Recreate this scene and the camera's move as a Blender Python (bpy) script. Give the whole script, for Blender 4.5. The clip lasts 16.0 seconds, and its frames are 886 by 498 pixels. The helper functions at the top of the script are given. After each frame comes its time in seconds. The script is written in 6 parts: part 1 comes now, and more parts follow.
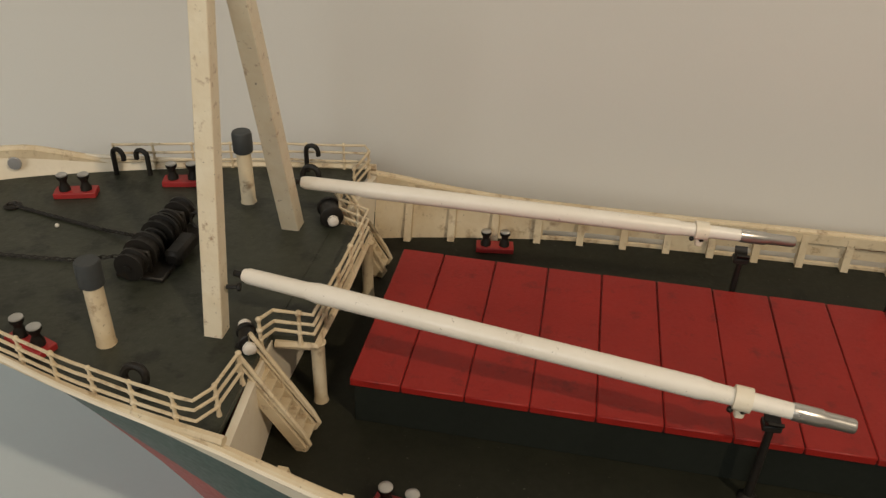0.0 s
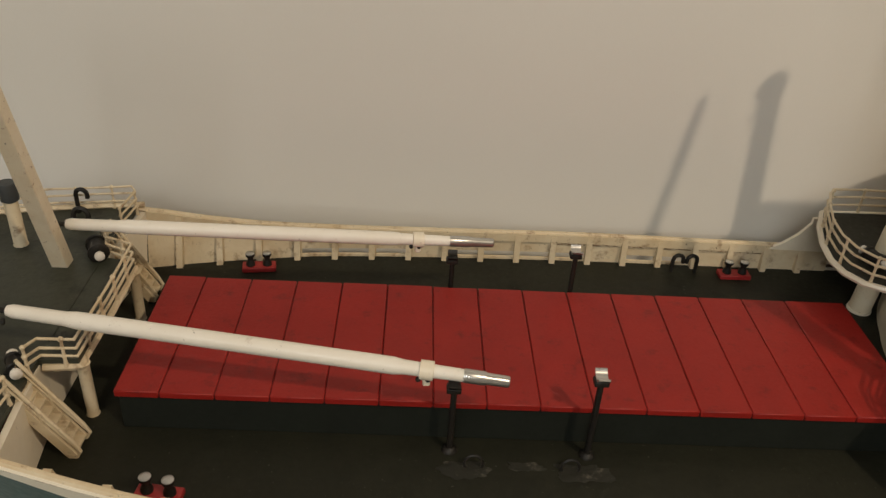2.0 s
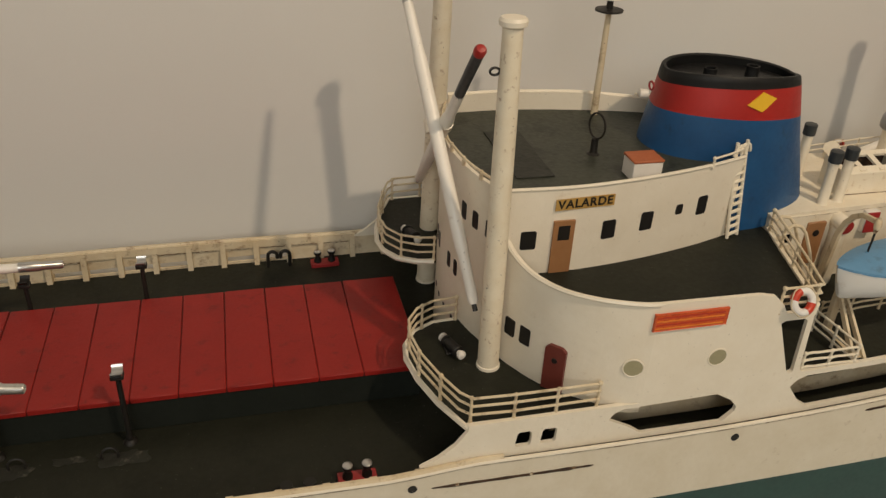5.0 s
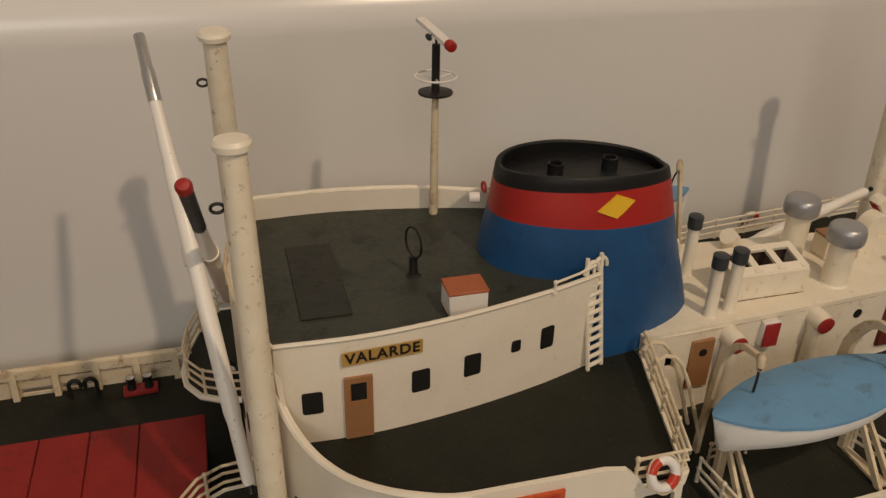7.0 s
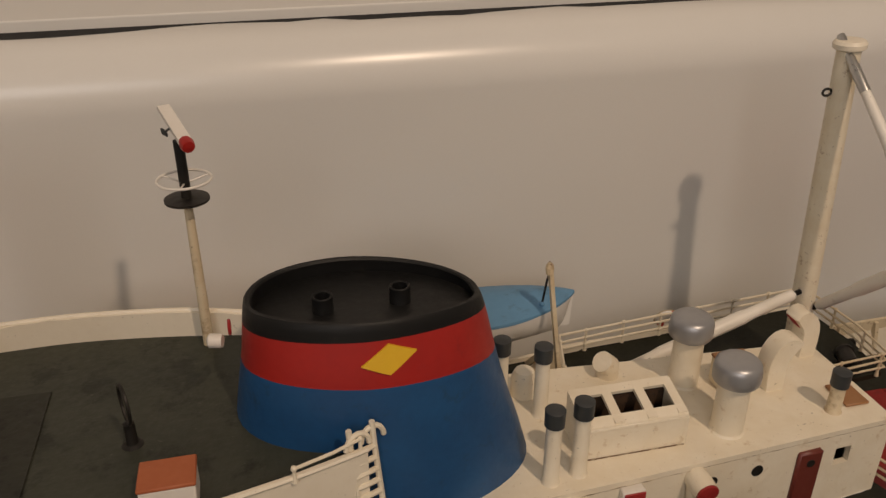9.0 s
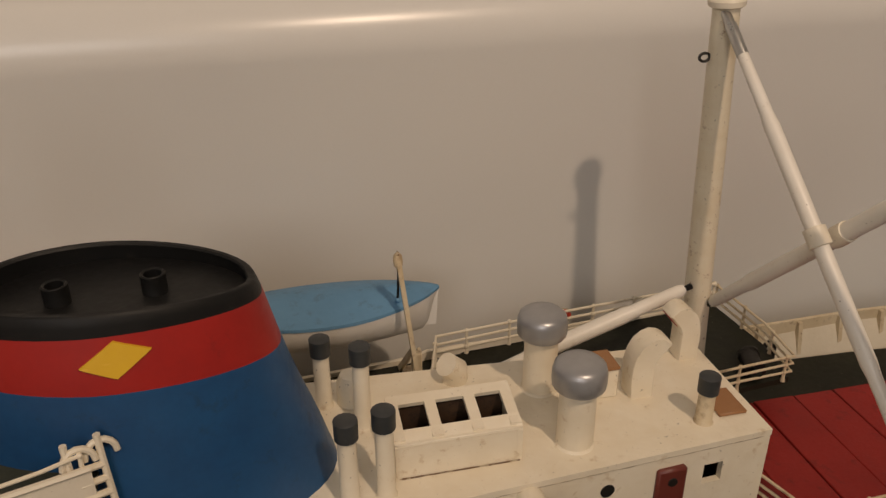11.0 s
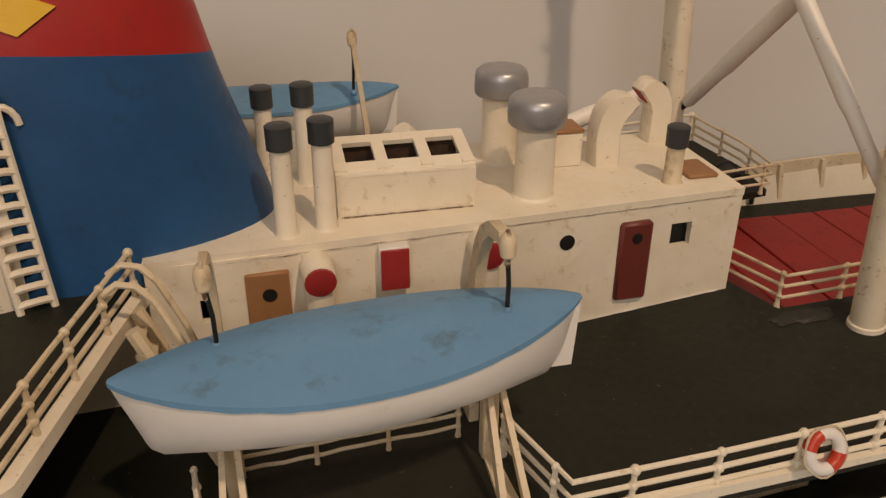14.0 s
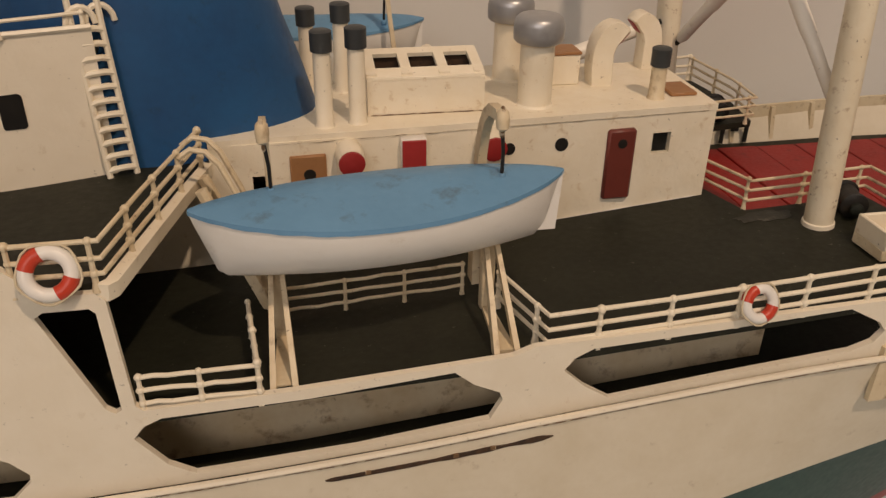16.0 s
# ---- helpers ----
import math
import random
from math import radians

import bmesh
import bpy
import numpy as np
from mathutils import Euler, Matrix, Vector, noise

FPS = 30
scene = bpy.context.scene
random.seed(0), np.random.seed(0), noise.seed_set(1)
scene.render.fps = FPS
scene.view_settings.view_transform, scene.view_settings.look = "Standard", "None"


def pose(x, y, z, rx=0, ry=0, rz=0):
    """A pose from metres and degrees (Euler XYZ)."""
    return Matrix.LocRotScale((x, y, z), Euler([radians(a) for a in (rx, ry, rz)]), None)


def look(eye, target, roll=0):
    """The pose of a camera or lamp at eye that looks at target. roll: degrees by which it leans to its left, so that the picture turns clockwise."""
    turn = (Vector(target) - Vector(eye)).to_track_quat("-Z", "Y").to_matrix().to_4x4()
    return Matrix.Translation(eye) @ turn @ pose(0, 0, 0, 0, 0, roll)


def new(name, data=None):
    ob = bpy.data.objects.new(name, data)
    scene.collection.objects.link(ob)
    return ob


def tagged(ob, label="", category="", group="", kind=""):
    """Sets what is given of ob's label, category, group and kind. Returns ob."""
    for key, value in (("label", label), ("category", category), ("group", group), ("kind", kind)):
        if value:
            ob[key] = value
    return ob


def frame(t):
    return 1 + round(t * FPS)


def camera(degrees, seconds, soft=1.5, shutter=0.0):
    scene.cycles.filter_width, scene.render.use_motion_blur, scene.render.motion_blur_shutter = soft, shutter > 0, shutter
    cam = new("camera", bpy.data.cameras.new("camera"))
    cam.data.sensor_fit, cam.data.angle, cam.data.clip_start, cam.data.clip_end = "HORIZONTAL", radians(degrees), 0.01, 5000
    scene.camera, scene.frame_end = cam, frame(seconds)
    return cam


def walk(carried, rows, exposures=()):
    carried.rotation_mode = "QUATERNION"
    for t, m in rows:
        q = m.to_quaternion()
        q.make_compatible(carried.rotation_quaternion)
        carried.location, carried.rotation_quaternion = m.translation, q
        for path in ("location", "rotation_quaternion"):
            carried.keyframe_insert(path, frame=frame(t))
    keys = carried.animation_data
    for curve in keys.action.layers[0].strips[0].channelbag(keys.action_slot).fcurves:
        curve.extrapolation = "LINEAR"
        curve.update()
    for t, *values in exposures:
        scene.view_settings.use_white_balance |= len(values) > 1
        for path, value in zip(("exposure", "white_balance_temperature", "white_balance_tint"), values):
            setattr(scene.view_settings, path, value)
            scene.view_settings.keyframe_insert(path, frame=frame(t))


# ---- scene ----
# ---- camera and walk ----
cam = camera(56.86, 16.0, soft=1.4)
PATH = [
    (0, (0.09548, -0.35915, 0.30200), (0.06790, -0.19396, 0.19268), 2.03),
    (0.5, (0.11440, -0.37874, 0.32353), (0.09931, -0.21083, 0.21592), 3.47),
    (1, (0.13453, -0.40466, 0.34204), (0.13056, -0.23500, 0.23621), 4.26),
    (1.5, (0.14926, -0.41791, 0.34955), (0.15270, -0.24762, 0.24471), 4.58),
    (2, (0.17030, -0.42923, 0.35406), (0.17863, -0.25906, 0.24930), 3.93),
    (2.5, (0.19751, -0.43823, 0.34874), (0.21296, -0.26794, 0.24501), 4.25),
    (3, (0.23146, -0.45173, 0.35556), (0.25379, -0.28228, 0.25171), 4.11),
    (3.5, (0.26503, -0.47380, 0.36608), (0.29513, -0.30478, 0.26347), 4.26),
    (4, (0.29147, -0.48921, 0.37872), (0.32732, -0.32134, 0.27607), 4.11),
    (4.5, (0.33517, -0.50688, 0.39461), (0.37551, -0.34022, 0.29167), 3.27),
    (5, (0.37730, -0.52406, 0.40389), (0.42234, -0.35819, 0.30163), 3.00),
    (5.2, (0.39385, -0.52451, 0.40397), (0.44009, -0.35857, 0.30236), 2.85),
    (7.3, (0.53938, -0.39895, 0.41070), (0.58834, -0.23075, 0.31419), 1.08),
    (7.5, (0.54781, -0.38884, 0.41074), (0.59666, -0.22016, 0.31504), 0.83),
    (8, (0.59826, -0.35796, 0.40834), (0.64569, -0.18763, 0.31485), 0.59),
    (8.5, (0.64102, -0.34225, 0.40296), (0.68648, -0.17062, 0.31088), 0.32),
    (9, (0.69337, -0.32758, 0.40703), (0.73552, -0.15458, 0.31595), 0.05),
    (9.5, (0.73910, -0.31603, 0.41266), (0.77912, -0.14185, 0.32287), -0.08),
    (9.7, (0.74800, -0.31329, 0.41012), (0.78807, -0.13891, 0.32075), -0.04),
    (11.8, (0.82984, -0.30202, 0.34539), (0.86950, -0.12775, 0.25563), -0.77),
    (12, (0.83470, -0.30650, 0.33969), (0.87154, -0.13321, 0.24689), -1.06),
    (12.5, (0.82653, -0.30921, 0.31301), (0.86752, -0.13661, 0.22066), -0.34),
    (13, (0.82516, -0.31029, 0.28742), (0.86784, -0.13770, 0.19582), -0.02),
    (13.5, (0.82508, -0.32226, 0.27205), (0.86592, -0.14931, 0.18028), -0.20),
    (14, (0.81135, -0.33330, 0.25877), (0.85335, -0.16041, 0.16741), 0.31),
    (14.5, (0.80676, -0.35016, 0.25488), (0.84499, -0.17719, 0.16203), 0.52),
    (15, (0.79765, -0.36676, 0.25497), (0.83508, -0.19456, 0.16038), 0.92),
    (15.5, (0.80180, -0.39078, 0.25711), (0.83837, -0.21874, 0.16191), 1.01),
    (16, (0.80194, -0.40870, 0.25322), (0.83707, -0.23716, 0.15657), 1.02),
]
walk(cam, [(t, look(eye, target, roll)) for t, eye, target, roll in PATH], [(0, 0.31, 6350, 6), (2, 0.27, 6350, 6), (4, 0.18, 6350, 6), (5, 0.13, 6400, 7), (7.5, -0.17, 6600, 13), (8, -0.15, 6600, 14), (9.5, -0.28, 6600, 15), (12, -0.19, 6750, 15), (14, -0.04, 6900, 18), (16, 0.04, 6800, 17)])

# ---- light ----
world = bpy.data.worlds.new("world")
scene.world = world
world.use_nodes = True
world.node_tree.nodes["Background"].inputs[0].default_value = (1.0, 0.9, 0.78, 1)
world.node_tree.nodes["Background"].inputs[1].default_value = 0.05
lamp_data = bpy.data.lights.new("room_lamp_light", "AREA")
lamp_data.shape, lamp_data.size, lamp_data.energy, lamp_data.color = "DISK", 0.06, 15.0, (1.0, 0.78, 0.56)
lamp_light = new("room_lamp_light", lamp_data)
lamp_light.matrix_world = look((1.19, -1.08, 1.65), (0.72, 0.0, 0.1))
# Added soft fill from behind the viewer; no such source is seen.
fill_data = bpy.data.lights.new("unseen_fill_light", "AREA")
fill_data.shape, fill_data.size, fill_data.size_y, fill_data.energy, fill_data.color = "RECTANGLE", 2.4, 1.5, 64.0, (1.0, 0.96, 0.90)
fill_light = new("unseen_fill_light", fill_data)
fill_light.matrix_world = look((-0.8, -4.54, 2.55), (-0.8, 0.0, 1.75))

# ---- materials ----
def paint(name, col, var=None, dirt=None, amount=0.0, rough=0.5, metal=0.0, bump=0.15, grain=260.0, patch=38.0, spec=0.5, cut=0.6, specks=0.0, soft=0.16, dust=(0.07, 0.04, 0.02)):
    """Aged brush paint: slow tone drift, fine grain, stains with ragged edges, small relief."""
    m = bpy.data.materials.new(name)
    m.use_nodes = True
    nt = m.node_tree
    p = nt.nodes["Principled BSDF"]
    geo = nt.nodes.new("ShaderNodeNewGeometry")
    big = nt.nodes.new("ShaderNodeTexNoise")
    big.inputs["Scale"].default_value, big.inputs["Detail"].default_value = patch, 4.0
    fine = nt.nodes.new("ShaderNodeTexNoise")
    fine.inputs["Scale"].default_value, fine.inputs["Detail"].default_value = grain, 5.0
    for n in (big, fine):
        nt.links.new(geo.outputs["Position"], n.inputs["Vector"])
    mix = nt.nodes.new("ShaderNodeMix")
    mix.data_type = "RGBA"
    mix.inputs["A"].default_value = (*col, 1)
    mix.inputs["B"].default_value = (*(var or [c * 0.8 for c in col]), 1)
    add = nt.nodes.new("ShaderNodeMath")
    add.operation = "MULTIPLY_ADD"
    add.inputs[1].default_value, add.inputs[2].default_value = 1.6, -0.5
    blend = nt.nodes.new("ShaderNodeMath")
    blend.operation = "MULTIPLY_ADD"
    blend.inputs[1].default_value = 0.35
    nt.links.new(fine.outputs["Fac"], blend.inputs[0])
    nt.links.new(big.outputs["Fac"], blend.inputs[2])
    nt.links.new(blend.outputs[0], add.inputs[0])
    add.use_clamp = True
    nt.links.new(add.outputs[0], mix.inputs["Factor"])
    out = mix.outputs["Result"]
    if dirt:
        spots = nt.nodes.new("ShaderNodeTexNoise")
        spots.inputs["Scale"].default_value, spots.inputs["Detail"].default_value, spots.inputs["Roughness"].default_value = patch * 2.3, 8.0, 0.68
        nt.links.new(geo.outputs["Position"], spots.inputs["Vector"])
        ramp = nt.nodes.new("ShaderNodeMapRange")
        ramp.inputs["From Min"].default_value, ramp.inputs["From Max"].default_value = cut, cut + soft
        ramp.inputs["To Max"].default_value = amount
        nt.links.new(spots.outputs["Fac"], ramp.inputs["Value"])
        stain = nt.nodes.new("ShaderNodeMix")
        stain.data_type = "RGBA"
        nt.links.new(out, stain.inputs["A"])
        stain.inputs["B"].default_value = (*dirt, 1)
        nt.links.new(ramp.outputs["Result"], stain.inputs["Factor"])
        out = stain.outputs["Result"]
    if specks:
        dots = nt.nodes.new("ShaderNodeTexNoise")
        dots.inputs["Scale"].default_value, dots.inputs["Detail"].default_value, dots.inputs["Roughness"].default_value = 420.0, 3.0, 0.55
        nt.links.new(geo.outputs["Position"], dots.inputs["Vector"])
        lim = nt.nodes.new("ShaderNodeMapRange")
        lim.inputs["From Min"].default_value, lim.inputs["From Max"].default_value = 0.69, 0.75
        lim.inputs["To Max"].default_value = specks
        nt.links.new(dots.outputs["Fac"], lim.inputs["Value"])
        dot = nt.nodes.new("ShaderNodeMix")
        dot.data_type = "RGBA"
        nt.links.new(out, dot.inputs["A"])
        dot.inputs["B"].default_value = (*dust, 1)
        nt.links.new(lim.outputs["Result"], dot.inputs["Factor"])
        out = dot.outputs["Result"]
    nt.links.new(out, p.inputs["Base Color"])
    rr = nt.nodes.new("ShaderNodeMapRange")
    rr.inputs["To Min"].default_value, rr.inputs["To Max"].default_value = max(rough - 0.12, 0.05), min(rough + 0.12, 1)
    nt.links.new(fine.outputs["Fac"], rr.inputs["Value"])
    nt.links.new(rr.outputs["Result"], p.inputs["Roughness"])
    p.inputs["Metallic"].default_value = metal
    p.inputs["Specular IOR Level"].default_value = spec
    b = nt.nodes.new("ShaderNodeBump")
    b.inputs["Strength"].default_value, b.inputs["Distance"].default_value = bump, 0.001
    nt.links.new(blend.outputs[0], b.inputs["Height"])
    nt.links.new(b.outputs["Normal"], p.inputs["Normal"])
    return m


RUST = (0.22, 0.11, 0.035)
CREAM = paint("cream_paint", (0.84, 0.77, 0.64), (0.78, 0.70, 0.56), (0.42, 0.27, 0.12), 0.40, 0.40, cut=0.63, bump=0.65, specks=0.35, grain=190)
WORN = paint("worn_cream_paint", (0.86, 0.79, 0.65), (0.79, 0.70, 0.54), (0.44, 0.27, 0.10), 0.55, 0.40, cut=0.60, bump=0.8, specks=0.5, patch=60, soft=0.14, grain=200)
SPECKLED = paint("speckled_mast_paint", (0.82, 0.75, 0.60), (0.74, 0.64, 0.47), (0.26, 0.13, 0.05), 0.7, 0.42, cut=0.59, bump=0.7, specks=0.9, patch=75, soft=0.10)
AGED = paint("aged_cream_paint", (0.75, 0.66, 0.49), (0.60, 0.47, 0.29), (0.20, 0.10, 0.04), 0.8, 0.48, cut=0.55, bump=0.7, specks=0.9)
BOOMWHITE = paint("boom_white_paint", (0.87, 0.83, 0.76), (0.81, 0.76, 0.67), RUST, 0.4, 0.36, cut=0.63, bump=0.15, specks=0.6)
HULLWHITE = paint("hull_white_paint", (0.74, 0.67, 0.54), (0.66, 0.58, 0.44), RUST, 0.45, 0.4, cut=0.62, bump=0.5)
DECK = paint("deck_green_paint", (0.021, 0.0215, 0.0135), (0.013, 0.0135, 0.0085), (0.055, 0.051, 0.036), 0.5, 0.55, spec=0.24, bump=0.45, cut=0.64, patch=40, specks=0.55, dust=(0.15, 0.14, 0.11))
DECKTOP = paint("patchy_deck_paint", (0.050, 0.053, 0.038), (0.030, 0.033, 0.023), (0.012, 0.013, 0.009), 0.75, 0.48, spec=0.36, bump=0.9, cut=0.53, patch=22, soft=0.09, specks=0.4, dust=(0.12, 0.12, 0.09))
PATCHDARK = paint("dark_patch_paint", (0.022, 0.022, 0.017), (0.032, 0.033, 0.025), (0.007, 0.007, 0.006), 0.85, 0.55, spec=0.3, bump=0.9, cut=0.52)
COAMING = paint("coaming_green_paint", (0.018, 0.021, 0.017), (0.013, 0.015, 0.012), None, 0, 0.6, spec=0.14, bump=0.3)
HATCHRED = paint("hatch_red_paint", (0.30, 0.016, 0.011), (0.235, 0.011, 0.008), (0.12, 0.008, 0.006), 0.75, 0.5, spec=0.32, bump=0.35, grain=520, cut=0.56)
JOINT = paint("joint_black", (0.075, 0.008, 0.007), None, None, 0, 0.8)
RED = paint("red_paint", (0.40, 0.03, 0.03), (0.30, 0.02, 0.02), (0.1, 0.02, 0.015), 0.5, 0.45, cut=0.6)
FUNRED = paint("funnel_red_paint", (0.42, 0.017, 0.011), (0.33, 0.012, 0.009), (0.13, 0.007, 0.007), 0.6, 0.45, cut=0.62)
FUNBLUE = paint("funnel_blue_paint", (0.014, 0.092, 0.235), (0.009, 0.060, 0.17), (0.014, 0.04, 0.09), 0.8, 0.42, cut=0.58, bump=0.3)
BLACK = paint("funnel_black_paint", (0.006, 0.006, 0.006), (0.010, 0.010, 0.010), (0.03, 0.027, 0.022), 0.6, 0.5, spec=0.25, bump=0.5)
IRON = paint("black_iron", (0.010, 0.0095, 0.009), (0.017, 0.014, 0.011), (0.06, 0.035, 0.015), 0.5, 0.5, spec=0.35, bump=0.6)
GREYCAP = paint("grey_cap_paint", (0.045, 0.050, 0.052), (0.030, 0.033, 0.035), (0.10, 0.10, 0.095), 0.5, 0.5, bump=0.5)
BOATBLUE = paint("boat_blue_paint", (0.13, 0.30, 0.49), (0.11, 0.26, 0.43), (0.08, 0.13, 0.17), 0.7, 0.55, cut=0.555, bump=0.35)
BOATWHITE = paint("boat_white_plastic", (0.82, 0.80, 0.76), (0.78, 0.75, 0.70), (0.55, 0.47, 0.36), 0.5, 0.35, bump=0.05)
WHITE = paint("white_paint", (0.80, 0.76, 0.70), (0.72, 0.67, 0.60), RUST, 0.3, 0.45, cut=0.64)
BUOYRED = paint("buoy_red_paint", (0.58, 0.055, 0.022), (0.48, 0.04, 0.018), (0.25, 0.03, 0.015), 0.5, 0.4, cut=0.62)
# Rust brown of the hull slots, also the shade coloured into the skylight.
SLOT_SHADE = paint("rusted_slot_and_shade", (0.030, 0.016, 0.008), (0.07, 0.035, 0.015), (0.012, 0.008, 0.006), 0.8, 0.8, cut=0.5, patch=90)
YELLOW = paint("yellow_paint", (0.80, 0.50, 0.03), (0.72, 0.42, 0.02), None, 0, 0.45)
GOLD = paint("gold_label", (0.50, 0.30, 0.08), (0.40, 0.24, 0.06), RUST, 0.4, 0.5)
TAN = paint("tan_door_paint", (0.36, 0.18, 0.075), (0.30, 0.14, 0.055), (0.15, 0.06, 0.02), 0.4, 0.5)
BROWN = paint("oxide_red_door_paint", (0.16, 0.032, 0.022), (0.13, 0.026, 0.018), None, 0, 0.45)
ORANGE = paint("orange_board_paint", (0.66, 0.11, 0.02), (0.55, 0.08, 0.015), (0.3, 0.03, 0.01), 0.6, 0.5, cut=0.5, patch=80)
BOARDRED = paint("board_red_strokes", (0.50, 0.045, 0.012), (0.42, 0.03, 0.01), None, 0, 0.5, patch=90)
BOARDGOLD = paint("board_orange_strokes", (0.78, 0.26, 0.03), (0.70, 0.18, 0.02), None, 0, 0.5, patch=90)
BRICK = paint("rust_lid_paint", (0.42, 0.12, 0.045), (0.34, 0.09, 0.03), (0.6, 0.5, 0.36), 0.7, 0.6, cut=0.64)
SILVER = paint("silver_metal", (0.62, 0.61, 0.59), (0.50, 0.49, 0.47), (0.1, 0.09, 0.08), 0.4, 0.32, metal=0.9, cut=0.62)
SILVERPAINT = paint("silver_paint", (0.42, 0.42, 0.43), (0.35, 0.35, 0.36), (0.15, 0.12, 0.1), 0.4, 0.38, metal=0.55, cut=0.63)
HULLGREEN = paint("hull_green_paint", (0.012, 0.058, 0.047), (0.009, 0.044, 0.036), None, 0, 0.4)
HULLRED = paint("hull_red_paint", (0.34, 0.035, 0.03), (0.28, 0.028, 0.024), None, 0, 0.45)
GLASSY = paint("cloudy_port_glass", (0.42, 0.38, 0.22), (0.30, 0.27, 0.16), None, 0, 0.2, bump=0.05)
def moulded(name, col, var, rough):
    """Smooth moulded plastic with a barely visible slow drift of tone."""
    m = bpy.data.materials.new(name)
    m.use_nodes = True
    nt = m.node_tree
    p = nt.nodes["Principled BSDF"]
    geo = nt.nodes.new("ShaderNodeNewGeometry")
    slow = nt.nodes.new("ShaderNodeTexNoise")
    slow.inputs["Scale"].default_value, slow.inputs["Detail"].default_value = 3.0, 1.0
    fine = nt.nodes.new("ShaderNodeTexNoise")
    fine.inputs["Scale"].default_value, fine.inputs["Detail"].default_value = 700.0, 2.0
    add = nt.nodes.new("ShaderNodeMath")
    add.operation = "MULTIPLY_ADD"
    add.inputs[1].default_value = 0.3
    mix = nt.nodes.new("ShaderNodeMix")
    mix.data_type = "RGBA"
    mix.inputs["A"].default_value, mix.inputs["B"].default_value = (*col, 1), (*var, 1)
    for n in (slow, fine):
        nt.links.new(geo.outputs["Position"], n.inputs["Vector"])
    nt.links.new(fine.outputs["Fac"], add.inputs[0])
    nt.links.new(slow.outputs["Fac"], add.inputs[2])
    nt.links.new(add.outputs[0], mix.inputs["Factor"])
    nt.links.new(mix.outputs["Result"], p.inputs["Base Color"])
    p.inputs["Roughness"].default_value = rough
    return m


WALLWHITE = moulded("panel_white", (0.79, 0.77, 0.73), (0.73, 0.71, 0.67), 0.27)
ROOMWHITE = paint("room_plaster", (0.70, 0.67, 0.63), (0.67, 0.64, 0.60), None, 0, 0.8, bump=0.05, patch=5)
TABLE = paint("table_white", (0.60, 0.68, 0.72), (0.56, 0.64, 0.68), None, 0, 0.5, bump=0.03, patch=8)
GAPBLACK = paint("gap_black", (0.01, 0.01, 0.01), None, None, 0, 0.9)
RESIDUE = paint("glue_residue", (0.022, 0.022, 0.015), (0.014, 0.014, 0.010), (0.12, 0.11, 0.085), 0.8, 0.5, bump=1.0, cut=0.56, patch=60, soft=0.12)
WINDOWBLACK = paint("dark_window", (0.010, 0.010, 0.010), (0.016, 0.014, 0.012), None, 0, 0.5, spec=0.3)
SEAM = paint("rusty_seam", (0.10, 0.05, 0.02), (0.22, 0.13, 0.06), (0.60, 0.50, 0.36), 0.9, 0.7, bump=0.6, cut=0.5, patch=110, soft=0.05)
STRING = paint("cream_cord", (0.66, 0.58, 0.44), (0.5, 0.42, 0.28), RUST, 0.5, 0.8, cut=0.55)

# ---- mesh helpers: everything is laid out in decimetres of the model, U turns it into metres ----
U = 0.1
ORIGIN = {}


def thing(name, o, label, category, group="", kind=""):
    ob = new(name)
    ob.empty_display_size = 0.01
    ob.location = Vector(o) * U
    ORIGIN[ob.name] = Vector(o)
    return tagged(ob, label, category, group, kind)


def part(name, bm, material, parent=None, label="", smooth=True, mats=()):
    me = bpy.data.meshes.new(name)
    o = ORIGIN[parent.name] if parent else Vector((0, 0, 0))
    for v in bm.verts:
        v.co = (v.co - o) * U
    bm.normal_update()
    bm.to_mesh(me)
    bm.free()
    me.materials.append(material)
    for m in mats:
        me.materials.append(m)
    if smooth:
        me.polygons.foreach_set("use_smooth", [True] * len(me.polygons))
        me.set_sharp_from_angle(angle=radians(38))
    ob = new(name, me)
    if parent:
        ob.parent = parent
        ORIGIN[ob.name] = o
    if label:
        tagged(ob, label)
    return ob


def solo(name, bm, material, o, label, category, group="", kind="", smooth=True):
    """A thing of one mesh, with its origin at o."""
    for v in bm.verts:
        v.co = v.co - Vector(o)
    ob = part(name, bm, material, None, "", smooth)
    ob.location = Vector(o) * U
    ORIGIN[ob.name] = Vector(o)
    return tagged(ob, label, category, group, kind)


def M():
    return bmesh.new()


def box(bm, x0, x1, y0, y1, z0, z1, bev=0.006):
    r = bmesh.ops.create_cube(bm, size=1.0)
    for v in r["verts"]:
        v.co = Vector(((x0 + x1) / 2 + v.co.x * (x1 - x0), (y0 + y1) / 2 + v.co.y * (y1 - y0), (z0 + z1) / 2 + v.co.z * (z1 - z0)))
    if bev:
        es = list({e for v in r["verts"] for e in v.link_edges})
        bmesh.ops.bevel(bm, geom=es, offset=bev, segments=1, affect="EDGES")
    return bm


def frame_axes(d):
    d = d.normalized()
    a = Vector((0, 0, 1)) if abs(d.z) < 0.9 else Vector((1, 0, 0))
    s = d.cross(a).normalized()
    return s, s.cross(d).normalized()


